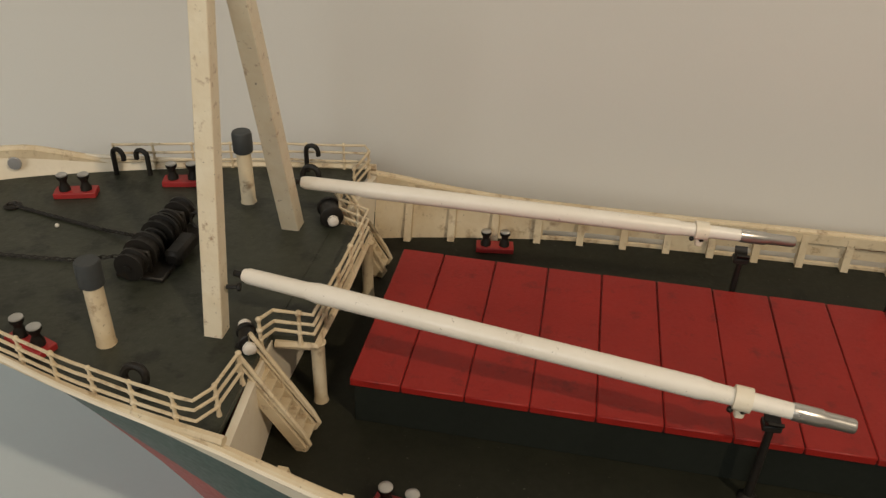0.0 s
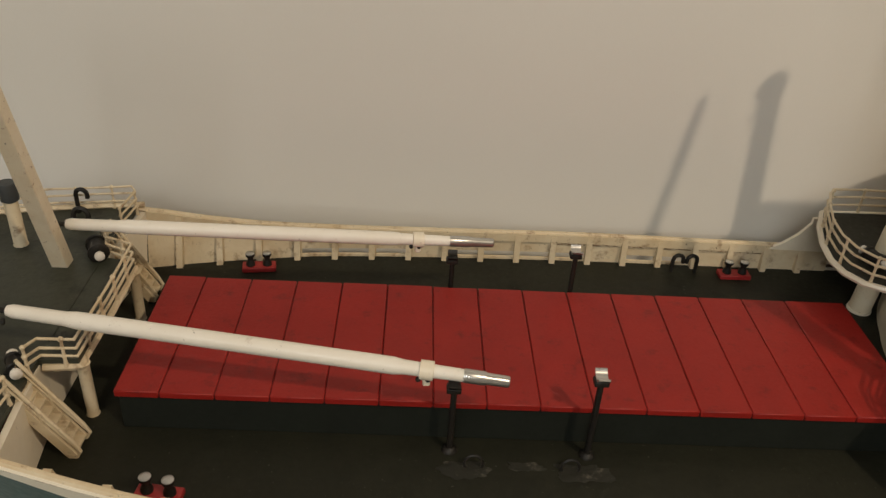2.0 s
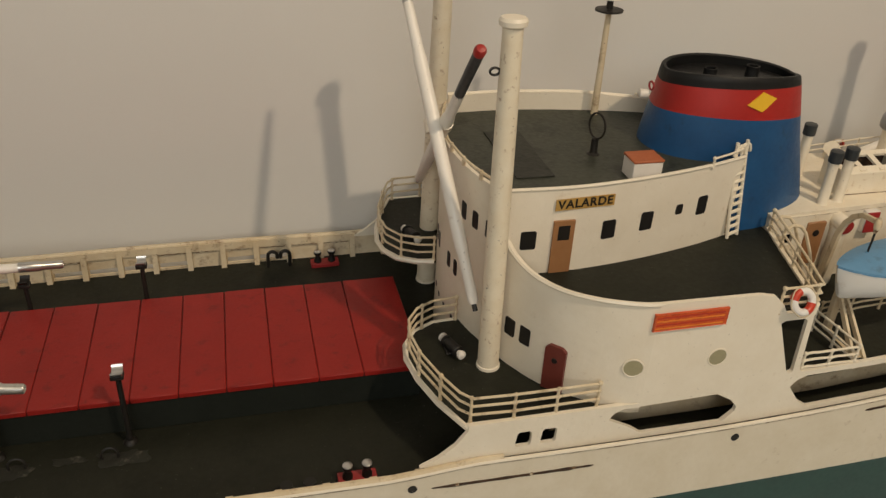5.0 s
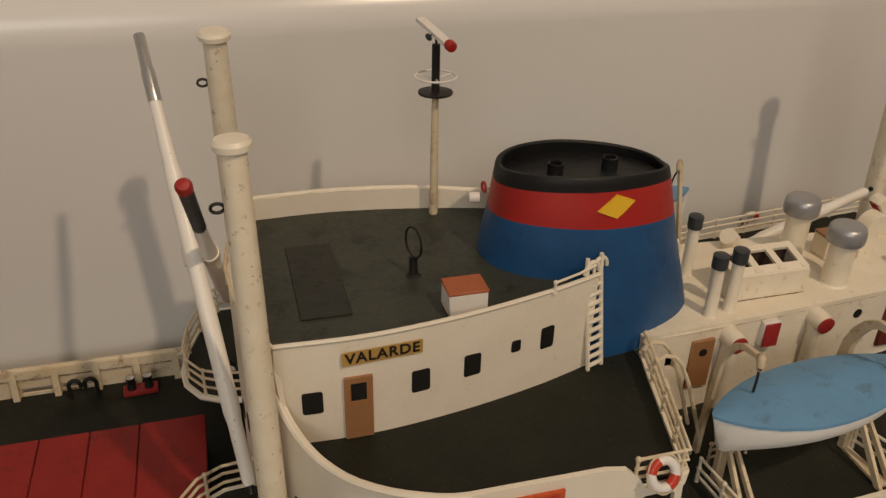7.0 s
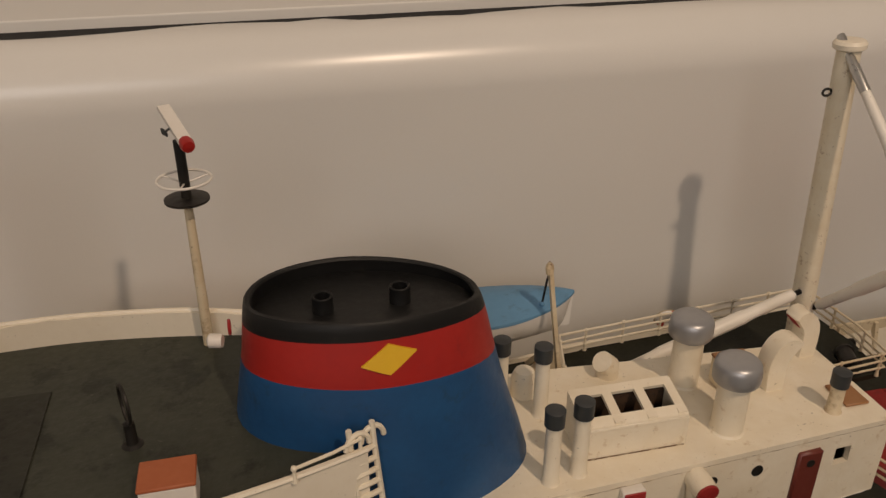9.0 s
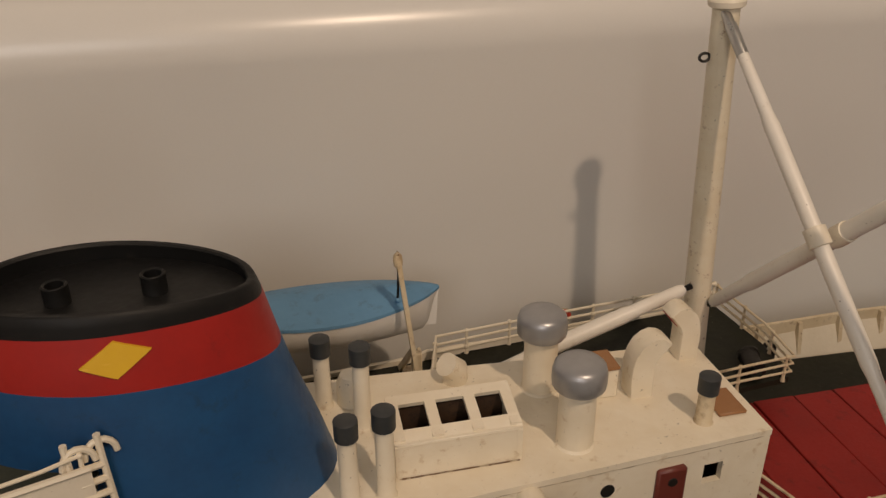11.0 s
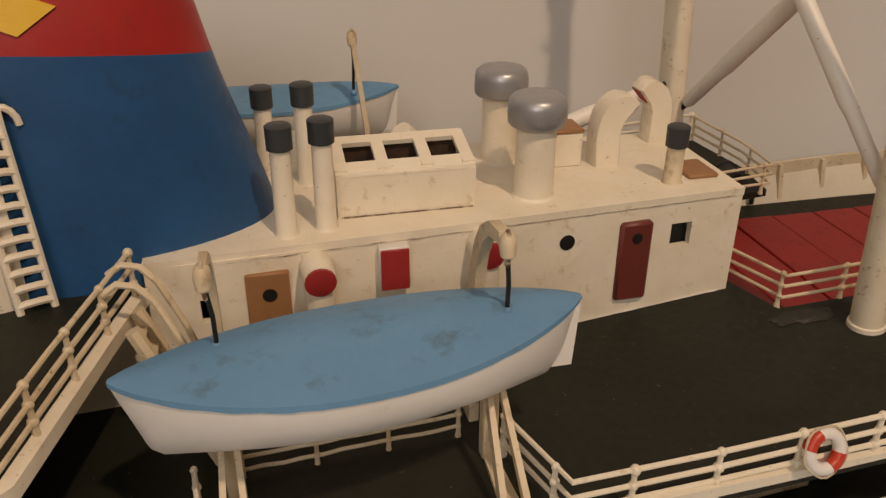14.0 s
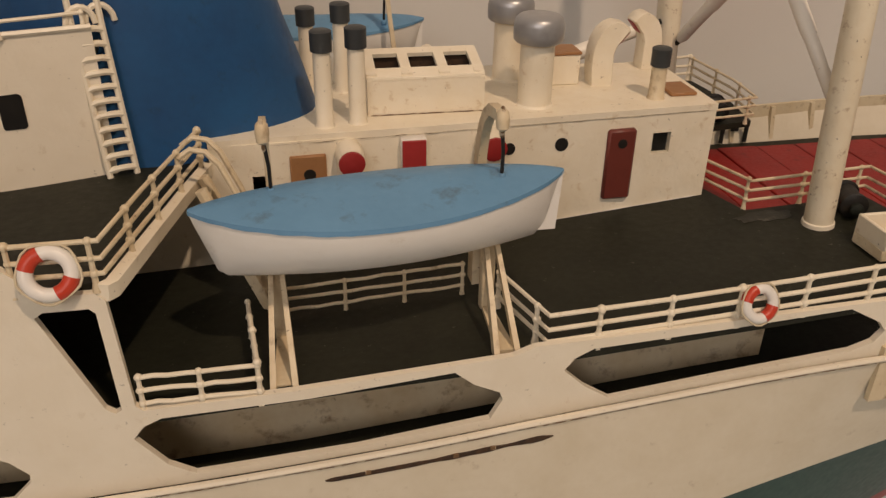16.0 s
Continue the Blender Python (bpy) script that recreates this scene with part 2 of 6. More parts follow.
def rings(bm, loops, cap0=True, cap1=True, close=True):
    """Skin over rows of points of equal length."""
    rows = [[bm.verts.new(p) for p in loop] for loop in loops]
    n = len(rows[0])
    for a, b in zip(rows, rows[1:]):
        for i in range(n if close else n - 1):
            j = (i + 1) % n
            bm.faces.new((a[i], a[j], b[j], b[i]))
    if cap0:
        bm.faces.new(rows[0][::-1])
    if cap1:
        bm.faces.new(rows[-1])
    bmesh.ops.recalc_face_normals(bm, faces=bm.faces[:])
    return rows


def tube(bm, pts, r, seg=8, closed=False):
    """A round bar along points; r is a number or one radius for each point."""
    pts = [Vector(p) for p in pts]
    n = len(pts)
    rs = r if isinstance(r, (list, tuple)) else [r] * n
    loops, side = [], None
    for i, p in enumerate(pts):
        d = (pts[(i + 1) % n] - pts[i - 1]) if closed else (pts[min(i + 1, n - 1)] - pts[max(i - 1, 0)])
        d.normalize()
        if side is None:
            side, _ = frame_axes(d)
        side = (side - d * side.dot(d)).normalized()
        up = d.cross(side)
        loops.append([p + (side * math.cos(2 * math.pi * k / seg) + up * math.sin(2 * math.pi * k / seg)) * rs[i] for k in range(seg)])
    if closed:
        loops.append(loops[0])
        rings(bm, loops, False, False)
        bmesh.ops.remove_doubles(bm, verts=bm.verts[:], dist=1e-5)
    else:
        rings(bm, loops)
    return bm


def lathe(bm, profile, o, seg=16, axis=(0, 0, 1)):
    """Turned shape: profile rows of (radius, height) from o along axis."""
    o, d = Vector(o), Vector(axis).normalized()
    s, u = frame_axes(d)
    rings(bm, [[o + d * h + (s * math.cos(2 * math.pi * k / seg) + u * math.sin(2 * math.pi * k / seg)) * max(r, 1e-4) for k in range(seg)] for r, h in profile])
    return bm


def blob(bm, o, r, seg=8):
    return lathe(bm, [(r * math.sin(math.pi * k / 6), -r * math.cos(math.pi * k / 6)) for k in range(7)], o, seg)


def slab(bm, pts, z0, z1):
    """A flat plate over an outline of (x, y); z0 and z1 may be functions of x."""
    f0 = z0 if callable(z0) else (lambda x: z0)
    f1 = z1 if callable(z1) else (lambda x: z1)
    lo = [bm.verts.new((x, y, f0(x))) for x, y in pts]
    hi = [bm.verts.new((x, y, f1(x))) for x, y in pts]
    n = len(pts)
    for i in range(n):
        j = (i + 1) % n
        bm.faces.new((lo[i], lo[j], hi[j], hi[i]))
    for row in (lo, hi):
        es = [bm.edges.get((row[i], row[(i + 1) % n])) for i in range(n)]
        bmesh.ops.triangle_fill(bm, use_beauty=True, edges=es)
    bmesh.ops.recalc_face_normals(bm, faces=bm.faces[:])
    return bm


def plate(bm, outer, holes, y, thick):
    """An upright plate in the x-z plane at y, with holes right through it."""
    loops = []
    for loop in (outer, *holes):
        loops.append([bm.verts.new((x, y, z)) for x, z in loop])
    es = [bm.edges.new((l[i], l[(i + 1) % len(l)])) for l in loops for i in range(len(l))]
    made = bmesh.ops.triangle_fill(bm, use_beauty=True, edges=es)
    faces = [g for g in made["geom"] if isinstance(g, bmesh.types.BMFace)]
    ext = bmesh.ops.extrude_face_region(bm, geom=faces)
    for v in (g for g in ext["geom"] if isinstance(g, bmesh.types.BMVert)):
        v.co.y += thick
    bmesh.ops.recalc_face_normals(bm, faces=bm.faces[:])
    return bm


def spline(table, x):
    """Smooth value from rows of (x, value)."""
    t = table
    if x <= t[0][0]:
        return t[0][1]
    if x >= t[-1][0]:
        return t[-1][1]
    i = max(k for k in range(len(t) - 1) if t[k][0] <= x)
    (x1, y1), (x2, y2) = t[i], t[i + 1]
    m1 = (y2 - t[i - 1][1]) / (x2 - t[i - 1][0]) if i else (y2 - y1) / (x2 - x1)
    m2 = (t[i + 2][1] - y1) / (t[i + 2][0] - x1) if i + 2 < len(t) else (y2 - y1) / (x2 - x1)
    h = x2 - x1
    s = (x - x1) / h
    return (2 * s**3 - 3 * s**2 + 1) * y1 + (s**3 - 2 * s**2 + s) * h * m1 + (3 * s**2 - 2 * s**3) * y2 + (s**3 - s**2) * h * m2


class Curve:
    """A plan curve through points, measured along its length."""

    def __init__(self, pts):
        self.p = [Vector((x, y, 0)) for x, y in pts]
        self.s = [0.0]
        for a, b in zip(self.p, self.p[1:]):
            self.s.append(self.s[-1] + (b - a).length)
        self.length = self.s[-1]

    def at(self, s):
        return Vector((spline([(k, p.x) for k, p in zip(self.s, self.p)], s), spline([(k, p.y) for k, p in zip(self.s, self.p)], s), 0))

    def side(self, s):
        d = self.at(min(s + 0.02, self.length)) - self.at(max(s - 0.02, 0))
        return Vector((d.y, -d.x, 0)).normalized()

    def near(self, x, y):
        return min((k * self.length / 400 for k in range(401)), key=lambda s: (self.at(s) - Vector((x, y, 0))).length)


def wall(bm, curve, zbot, ztop, holes, thick, step=0.08):
    """A curved wall with its thickness on the inner side; holes are (s0, s1, z0, z1) and go through."""
    ss = sorted({round(v, 5) for v in [k * curve.length / max(1, round(curve.length / step)) for k in range(round(curve.length / step) + 1)]} | {round(v, 5) for h in holes for v in h[:2]})
    zs = sorted({round(v, 5) for h in holes for v in h[2:]})
    fb = zbot if callable(zbot) else (lambda s: zbot)
    ft = ztop if callable(ztop) else (lambda s: ztop)

    def grid(off):
        rows = []
        for s in ss:
            p = curve.at(s) + curve.side(s) * off
            rows.append([bm.verts.new((p.x, p.y, z)) for z in (fb(s), *(min(z, ft(s) - 0.002 * (len(zs) - i)) for i, z in enumerate(zs)), ft(s))])
        return rows

    a, b = grid(0.0), grid(thick)
    n, k = len(ss), len(zs) + 2

    def gone(i, j):
        if i < 0 or j < 0 or i >= n - 1 or j >= k - 1:
            return True
        s = (ss[i] + ss[i + 1]) / 2
        if j == 0 or j == k - 2:
            return False
        z = (zs[j - 1] + zs[j]) / 2
        return any(h[0] < s < h[1] and h[2] < z < h[3] for h in holes)

    for i in range(n - 1):
        for j in range(k - 1):
            if gone(i, j):
                continue
            bm.faces.new((a[i][j], a[i + 1][j], a[i + 1][j + 1], a[i][j + 1]))
            bm.faces.new((b[i][j], b[i][j + 1], b[i + 1][j + 1], b[i + 1][j]))
            for di, dj, e in ((-1, 0, ((i, j), (i, j + 1))), (1, 0, ((i + 1, j + 1), (i + 1, j))), (0, -1, ((i + 1, j), (i, j))), (0, 1, ((i, j + 1), (i + 1, j + 1)))):
                if gone(i + di, j + dj):
                    (i0, j0), (i1, j1) = e
                    bm.faces.new((a[i0][j0], a[i1][j1], b[i1][j1], b[i0][j0]))
    bmesh.ops.recalc_face_normals(bm, faces=bm.faces[:])
    return bm


def along(pts, n):
    """n points at even steps along a line of points."""
    pts = [Vector(p) for p in pts]
    d = [0.0]
    for a, b in zip(pts, pts[1:]):
        d.append(d[-1] + (b - a).length)
    out = []
    for k in range(n):
        s = d[-1] * k / (n - 1)
        i = max(j for j in range(len(pts) - 1) if d[j] <= s + 1e-9)
        out.append(pts[i].lerp(pts[i + 1], (s - d[i]) / max(d[i + 1] - d[i], 1e-9)))
    return out


def railing(pts, posts, label, heights=(0.065, 0.125, 0.185), material=None, r=0.0115, tilt=(0, 0, 0), group="ship railings"):
    """A soldered wire rail: each post and each bar is a part."""
    material = material or AGED
    pts = [Vector(p) for p in pts]
    th = thing("railing", pts[0], label, "railing", group)
    fine = along(pts, max(posts * 3, 8)) if len(pts) == 2 else pts
    tv = Vector(tilt)
    r *= 0.74
    for h in heights:
        part("rail", tube(M(), [p + (Vector((0, 0, 1)) + tv) * h + Vector((0, 0, random.uniform(-0.004, 0.004))) for p in fine], r, 7), material, th)
    for p in along(pts, posts):
        bm = M()
        top = (Vector((0, 0, 1)) + tv) * heights[-1]
        tube(bm, [p - Vector((0, 0, 0.01)), p + top * 0.12, p + top * 0.5, p + top * 1.06], [r * 1.9, r * 1.2, r * 1.05, r * 0.95], 7)
        for h in heights:
            blob(bm, p + (Vector((0, 0, 1)) + tv) * h, r * random.uniform(1.45, 2.0), 7)
        part("post", bm, material, th)
    return th


def pane(curve, hole, off, parent):
    """A dark pane with rounded corners that fills a window opening, a little proud of the wall."""
    a, b, z0, z1 = hole
    a, b, z0, z1 = a - 0.008, b + 0.008, z0 - 0.014, z1 + 0.012
    r = min(0.015, (b - a) * 0.4, (z1 - z0) * 0.4)
    edge = [(x + r * math.cos(w), z + r * math.sin(w)) for x, z, q in ((b - r, z1 - r, 0), (a + r, z1 - r, 1), (a + r, z0 + r, 2), (b - r, z0 + r, 3)) for w in [(q + k / 4) * math.pi / 2 for k in range(5)]]
    edge = [(s + 0.003 * noise.noise(Vector((s * 40, z * 40, 0))), z + 0.003 * noise.noise(Vector((s * 40, z * 40, 9)))) for s, z in edge]
    bm = M()
    loops = []
    for o in (-0.0035 * math.copysign(1, off), off):
        loops.append([curve.at(s) + curve.side(s) * o + Vector((0, 0, z)) for s, z in edge])
    rings(bm, loops)
    return part("pane", bm, WINDOWBLACK, parent, smooth=False)

# ---- hull lines ----
BEAM = [(-3.7, 0.03), (-3.3, 0.34), (-2.7, 0.70), (-2.1, 0.90), (-1.6, 1.04), (-1.1, 1.18), (-0.4, 1.31), (0.4, 1.40), (1.2, 1.48), (2.2, 1.53), (3.5, 1.56), (10.5, 1.56), (11.5, 1.53), (12.5, 1.46), (13.4, 1.25), (14.2, 0.85), (14.8, 0.1)]
TOP = [(-3.7, 0.62), (-2.0, 0.45), (-0.7, 0.38), (-0.3, 0.33), (0.1, 0.26), (0.7, 0.19), (1.5, 0.155), (3.0, 0.145), (5.0, 0.125), (6.5, 0.115), (7.5, 0.14), (8.4, 0.20), (9.1, 0.27), (10.3, 0.37), (11.5, 0.40), (12.7, 0.47), (14.8, 0.6)]


def beam(x):
    return spline(BEAM, x)


def top(x):
    return spline(TOP, x)


def rim(x, sgn):
    """Height of the bulwark top; the near side has sagged a little along the hatch."""
    if sgn > 0:
        return top(x)
    return top(x) - 0.055 * min(max((x + 0.4) / 0.7, 0.0), 1.0) * min(max((5.05 - x) / 0.5, 0.0), 1.0)


def deck(x):
    return -0.10 if x < 6 else max(-0.10, top(x) - 0.22)


def flare(x, z):
    """Half breadth of the hull at a height below its edge."""
    drop = max(top(x) - z, 0.0)
    bow = min(max((0.9 - x) * 0.25, 0.0), 1.0)
    stern = min(max((x - 9.8) / 4.0, 0.0), 1.0)
    cut = 1.0 * bow * drop / max(beam(x), 0.05) + 1.0 * stern * (drop / 2.0) ** 0.9
    bilge = max(-1.15 - z, 0.0)
    return max(beam(x) * (1 - min(cut, 0.97)) - bilge * bilge * 2.2, 0.01)


GREEN_LINE = [(-3.7, 0.30), (-1.2, 0.33), (-0.85, 0.30), (-0.5, 0.23), (-0.1, 0.10), (0.4, -0.05), (1.0, -0.22), (1.8, -0.40), (3.0, -0.50), (7.0, -0.50), (9.0, -0.46), (10.8, -0.33), (14.8, -0.1)]
RED_LINE = [(-3.7, -0.05), (-1.2, -0.10), (-0.85, -0.20), (-0.55, -0.32), (-0.35, -0.42), (0.2, -0.56), (1.5, -0.76), (3.0, -0.80), (6.5, -0.80), (9.0, -1.10), (10.8, -1.05), (14.8, -0.8)]

# ---- structure: the white panel behind the model, the table, the room ----
X0, X1 = -14.0, 26.0
bm = M()
PROFILE = [(2.0, -1.62), (2.0, 2.42), (1.985, 2.50), (1.985, 2.58), (2.01, 2.68), (2.06, 2.77), (2.13, 2.84), (2.22, 2.89), (2.34, 2.91), (2.48, 2.905), (2.56, 2.89), (2.58, 2.85), (2.60, 2.4), (2.3, 2.4), (2.3, -1.62)]
cols = 160


def lean(x):
    """The panel stands slightly askew to the ship."""
    return (7.4 - x) * -0.022


def askew(bm):
    for v in bm.verts:
        v.co.y += lean(v.co.x)
    return bm


rows = []
for i in range(cols + 1):
    x = X0 + (X1 - X0) * i / cols
    wob = 0.10 * noise.noise(Vector((x * 0.8, 0, 0))) + 0.03 * noise.noise(Vector((x * 5.0, 3, 0)))
    rows.append([(x, y + lean(x) + (wob if 9 <= k <= 12 else 0), z + (0.4 * wob if 9 <= k <= 10 else 0)) for k, (y, z) in enumerate(PROFILE)])
rings(bm, rows)
tagged(part("wall_panel", bm, WALLWHITE), "smooth white moulded panel with a rounded top edge", "wall", kind="structure")
bm = M()
box(bm, X0, X1, 2.50, 2.78, 2.3, 2.88, 0)
tagged(part("panel_gap", askew(bm), GAPBLACK), "narrow black gap behind the white panel", "gap", kind="structure")
bm = M()
box(bm, X0, X1, 2.74, 4.2, 2.3, 2.955, 0.01)
tagged(part("upper_ledge", askew(bm), WALLWHITE), "white ledge behind the panel", "ledge", kind="structure")
bm = M()
box(bm, X0, X1, -4.5, 2.6, -9.2, -1.62, 0.02)
tagged(part("display_table", bm, TABLE), "pale grey-white display table under the ship model", "table", kind="structure")
for name, b, m in (("floor", (-26, 38, -46, 5.2, -9.4, -9.2), ROOMWHITE), ("ceiling", (-26, 38, -46, 5.2, 38.0, 38.3), ROOMWHITE), ("wall_north", (-26, 38, 5.2, 5.5, -9.2, 38.0), ROOMWHITE), ("wall_south", (-26, 38, -46, -45.7, -9.2, 38.0), ROOMWHITE), ("wall_west", (-26, -25.7, -45.7, 5.2, -9.2, 38.0), ROOMWHITE), ("wall_east", (37.7, 38, -45.7, 5.2, -9.2, 38.0), ROOMWHITE)):
    bm = M()
    box(bm, *b, 0)
    # opening added behind the fill light, not a known window
    if name == "wall_south":
        bm = M()
        plate(bm, [(-26, -9.2), (38, -9.2), (38, 38.0), (-26, 38.0)], [[(-20, 18), (4, 18), (4, 33), (-20, 33)]], -46.0, 0.3)
    tagged(part(name, bm, m), "plain off-white painted " + name.split("_")[0] + " of the room", name.split("_")[0], kind="structure")

# Made-up frame round the opening of the added fill light.
bm = M()
for a, b in (((-20, -45.8, 18), (4, -45.8, 18)), ((4, -45.8, 18), (4, -45.8, 33)), ((4, -45.8, 33), (-20, -45.8, 33)), ((-20, -45.8, 33), (-20, -45.8, 18))):
    tube(bm, [a, b], 0.5, 4)
tagged(part("fill_frame_1", bm, ROOMWHITE), "white frame added round the fill light behind the viewer", "window", kind="structure")

# ---- ship hull ----
hull = thing("ship_hull", (5.5, 0, -1.6), "model cargo ship hull, white over green and red, on the table", "ship hull")


def hull_strip(za, zb, n):
    bm = M()
    stations = [-3.7 + 18.5 * (0.5 - 0.5 * math.cos(math.pi * k / 90)) for k in range(91)]
    for sgn in (1, -1):
        grid = []
        for x in stations:
            a, b = za(x, sgn), zb(x, sgn)
            grid.append([bm.verts.new((x, sgn * flare(x, a + (b - a) * k / n), a + (b - a) * k / n)) for k in range(n + 1)])
        for r0, r1 in zip(grid, grid[1:]):
            for k in range(n):
                bm.faces.new((r0[k], r1[k], r1[k + 1], r0[k + 1]))
    bmesh.ops.remove_doubles(bm, verts=bm.verts[:], dist=1e-4)
    bmesh.ops.recalc_face_normals(bm, faces=bm.faces[:])
    return bm


def low_edge(x):
    return -0.13 if x < 6 else deck(x) - 0.03


def fo_edge(x, sgn):
    """Upper edge of the plating; on the side with open freeing ports it stops below the bulwark."""
    k = min(max((-0.32 - x) / 0.12, 0.0), 1.0)
    if x > 4.95 or sgn < 0:
        return rim(x, sgn) - 0.012
    return low_edge(x) * (1 - k) + (top(x) - 0.02) * k


def keel_line(x):
    """Lowest point of the section: the forefoot rises towards the stem."""
    bow = min(max((0.9 - x) * 0.25, 0.0), 1.0)
    stern = min(max((x - 9.8) / 4.0, 0.0), 1.0)
    up = -1.6
    if bow > 0:
        up = max(up, top(x) - 0.96 * max(beam(x), 0.05) / (1.0 * bow))
    if stern > 0:
        up = max(up, top(x) - 2.0 * (0.96 / stern) ** (1 / 0.9))
    return up


def green_line(x, sgn):
    return min(spline(GREEN_LINE, x), fo_edge(x, sgn) - 0.04)


def red_line(x, sgn):
    return max(spline(RED_LINE, x), keel_line(x) + 0.02)


part("topside", hull_strip(fo_edge, green_line, 6), HULLWHITE, hull, "cream-white plating")
part("boot_band", hull_strip(green_line, red_line, 5), HULLGREEN, hull, "dark green band")
part("bottom", hull_strip(red_line, lambda x, sgn: keel_line(x), 6), HULLRED, hull, "red bottom paint")

# main deck
xs = [-0.55 + 15.2 * k / 60 for k in range(61)]
bm = M()
slab(bm, [(x, flare(x, deck(x) - 0.06) - 0.02) for x in xs] + [(x, 0.02 - flare(x, deck(x) - 0.06)) for x in reversed(xs)], lambda x: deck(x) - 0.05, deck)
part("main_deck", bm, DECK, hull, "dark grey-green painted deck", smooth=False)

def tuck(bm, sgn):
    """Lean an upright piece inwards with the flare of the hull."""
    for v in bm.verts:
        v.co.y -= sgn * (beam(v.co.x) - flare(v.co.x, v.co.z))
    return bm


# bulwarks with freeing ports, ribs and cap rail, on both sides
for sgn in (1, -1):
    xs = [-0.34 + 5.6 * k / 30 for k in range(31)]
    cur = Curve([(x, sgn * (beam(x) - 0.007)) for x in xs])
    ports = []
    if sgn > 0:
        for k in range(15):
            a = 0.83 + 0.30 * k
            if a < 4.1 and k not in (3, 8):
                ports.append((cur.near(a, beam(a)), cur.near(a + 0.25, beam(a)), -0.080, -0.022))
    bm = wall(M(), cur, lambda s: -0.14, lambda s: rim(cur.at(s).x, sgn), ports, 0.028 * sgn)
    part("bulwark", tuck(bm, sgn), AGED, hull, "stained cream bulwark")
    part("cap_rail", tube(M(), [(x, sgn * (beam(x) - 0.012), rim(x, sgn)) for x in [-0.60, -0.46] + xs], 0.021, 6), AGED, hull)
    for k in range(18):
        x = -0.10 + 0.30 * k
        y = sgn * (beam(x) - 0.03)
        bm = M()
        rings(bm, [[(x - 0.024, y, -0.10), (x + 0.024, y, -0.10), (x + 0.024, y - sgn * 0.060, -0.10), (x - 0.024, y - sgn * 0.060, -0.10)], [(x - 0.024, y, rim(x, sgn) - 0.01), (x + 0.024, y, rim(x, sgn) - 0.01), (x + 0.024, y - sgn * 0.028, rim(x, sgn) - 0.01), (x - 0.024, y - sgn * 0.028, rim(x, sgn) - 0.01)]])
        part("rib", tuck(bm, sgn), AGED, hull)
    for k in range(17):
        x0 = -0.10 + 0.30 * k + 0.035
        pts = [(x0 + 0.23 * j / 8, sgn * (beam(x0 + 0.23 * j / 8) - 0.050), rim(x0, sgn) - 0.076 + 0.008 * noise.noise(Vector((x0 * 5 + j, sgn, 2)))) for j in range(9)]
        if noise.noise(Vector((k * 1.7, sgn, 5))) > -0.25:
            part("rust_line", tube(M(), pts, [0.003 + 0.004 * abs(noise.noise(Vector((k, j * 0.8, sgn)))) for j in range(9)], 5), SEAM, hull)
    bm = M()
    rings(bm, [[(x, sgn * (beam(x) - e), rim(x, sgn) + u) for e, u in (((0.012, -0.070), (0.012, 0.006), (0.052, 0.006), (0.056, -0.062)) if sgn > 0 else ((0.012, -0.03), (0.012, 0.004), (0.030, 0.004), (0.032, -0.028)))] for x in xs])
    part("inner_rail", bm, AGED, hull, "broad cream inner band of the bulwark")
    # aft bulwark beyond the deck houses
    xs = [10.55 + 4.1 * k / 24 for k in range(25)]
    cur2 = Curve([(x, sgn * beam(x)) for x in xs])
    part("bulwark", wall(M(), cur2, lambda s: deck(cur2.at(s).x) - 0.04, lambda s: top(cur2.at(s).x) + 0.04, [], 0.028 * sgn), AGED, hull, "stained cream bulwark")
    for k in range(11):
        x = 10.8 + 0.33 * k
        y = sgn * (beam(x) - 0.03)
        bm = M()
        rings(bm, [[(x - 0.016, y, deck(x)), (x + 0.016, y, deck(x)), (x + 0.016, y - sgn * 0.075, deck(x)), (x - 0.016, y - sgn * 0.075, deck(x))], [(x - 0.016, y, top(x) + 0.03), (x + 0.016, y, top(x) + 0.03), (x + 0.016, y - sgn * 0.028, top(x) + 0.03), (x - 0.016, y - sgn * 0.028, top(x) + 0.03)]])
        part("rib", bm, AGED, hull)
    # rubbing strake along the sheer
    xs = [-3.6 + 18.2 * k / 90 for k in range(91)]
    part("strake", tube(M(), [(x, sgn * (beam(x) + 0.004), rim(x, sgn) - 0.012) for x in xs], 0.015, 6), CREAM, hull)
    part("seam", tube(M(), [(x, sgn * (beam(x) + 0.005), rim(x, sgn) - 0.031 + 0.003 * noise.noise(Vector((x * 6, sgn, 0)))) for x in [-0.3 + 14.0 * k / 160 for k in range(161)]], [0.0042 + 0.004 * noise.noise(Vector((0.35 * k, 0, sgn))) for k in range(161)], 5), SEAM, hull, "rusty seam under the rubbing strake")
    # long rusty slots and drain holes in the side
    for a, b, drop in ((4.78, 5.92, 0.185), (8.06, 9.03, 0.105)):
        bm = M()
        loops = []
        for k in range(41):
            x = a + (b - a) * k / 40
            h = (0.012 + 0.010 * noise.noise(Vector((x * 9, sgn, 0)))) * min(1, k / 2 + 0.2, (40 - k) / 2 + 0.2)
            loops.append([(x, sgn * (beam(x) + e), top(x) - drop + u) for e, u in ((-0.012, -h), (0.004, -h), (0.004, h * 0.8), (-0.012, h * 0.8))])
        rings(bm, loops)
        part("slot", bm, SLOT_SHADE, hull, "rusty dark slot")
        for k in range(3):
            x = a + (b - a) * (k + 0.5 + 0.8 * noise.noise(Vector((k * 3.1 + 0.4, a, sgn)))) / 3
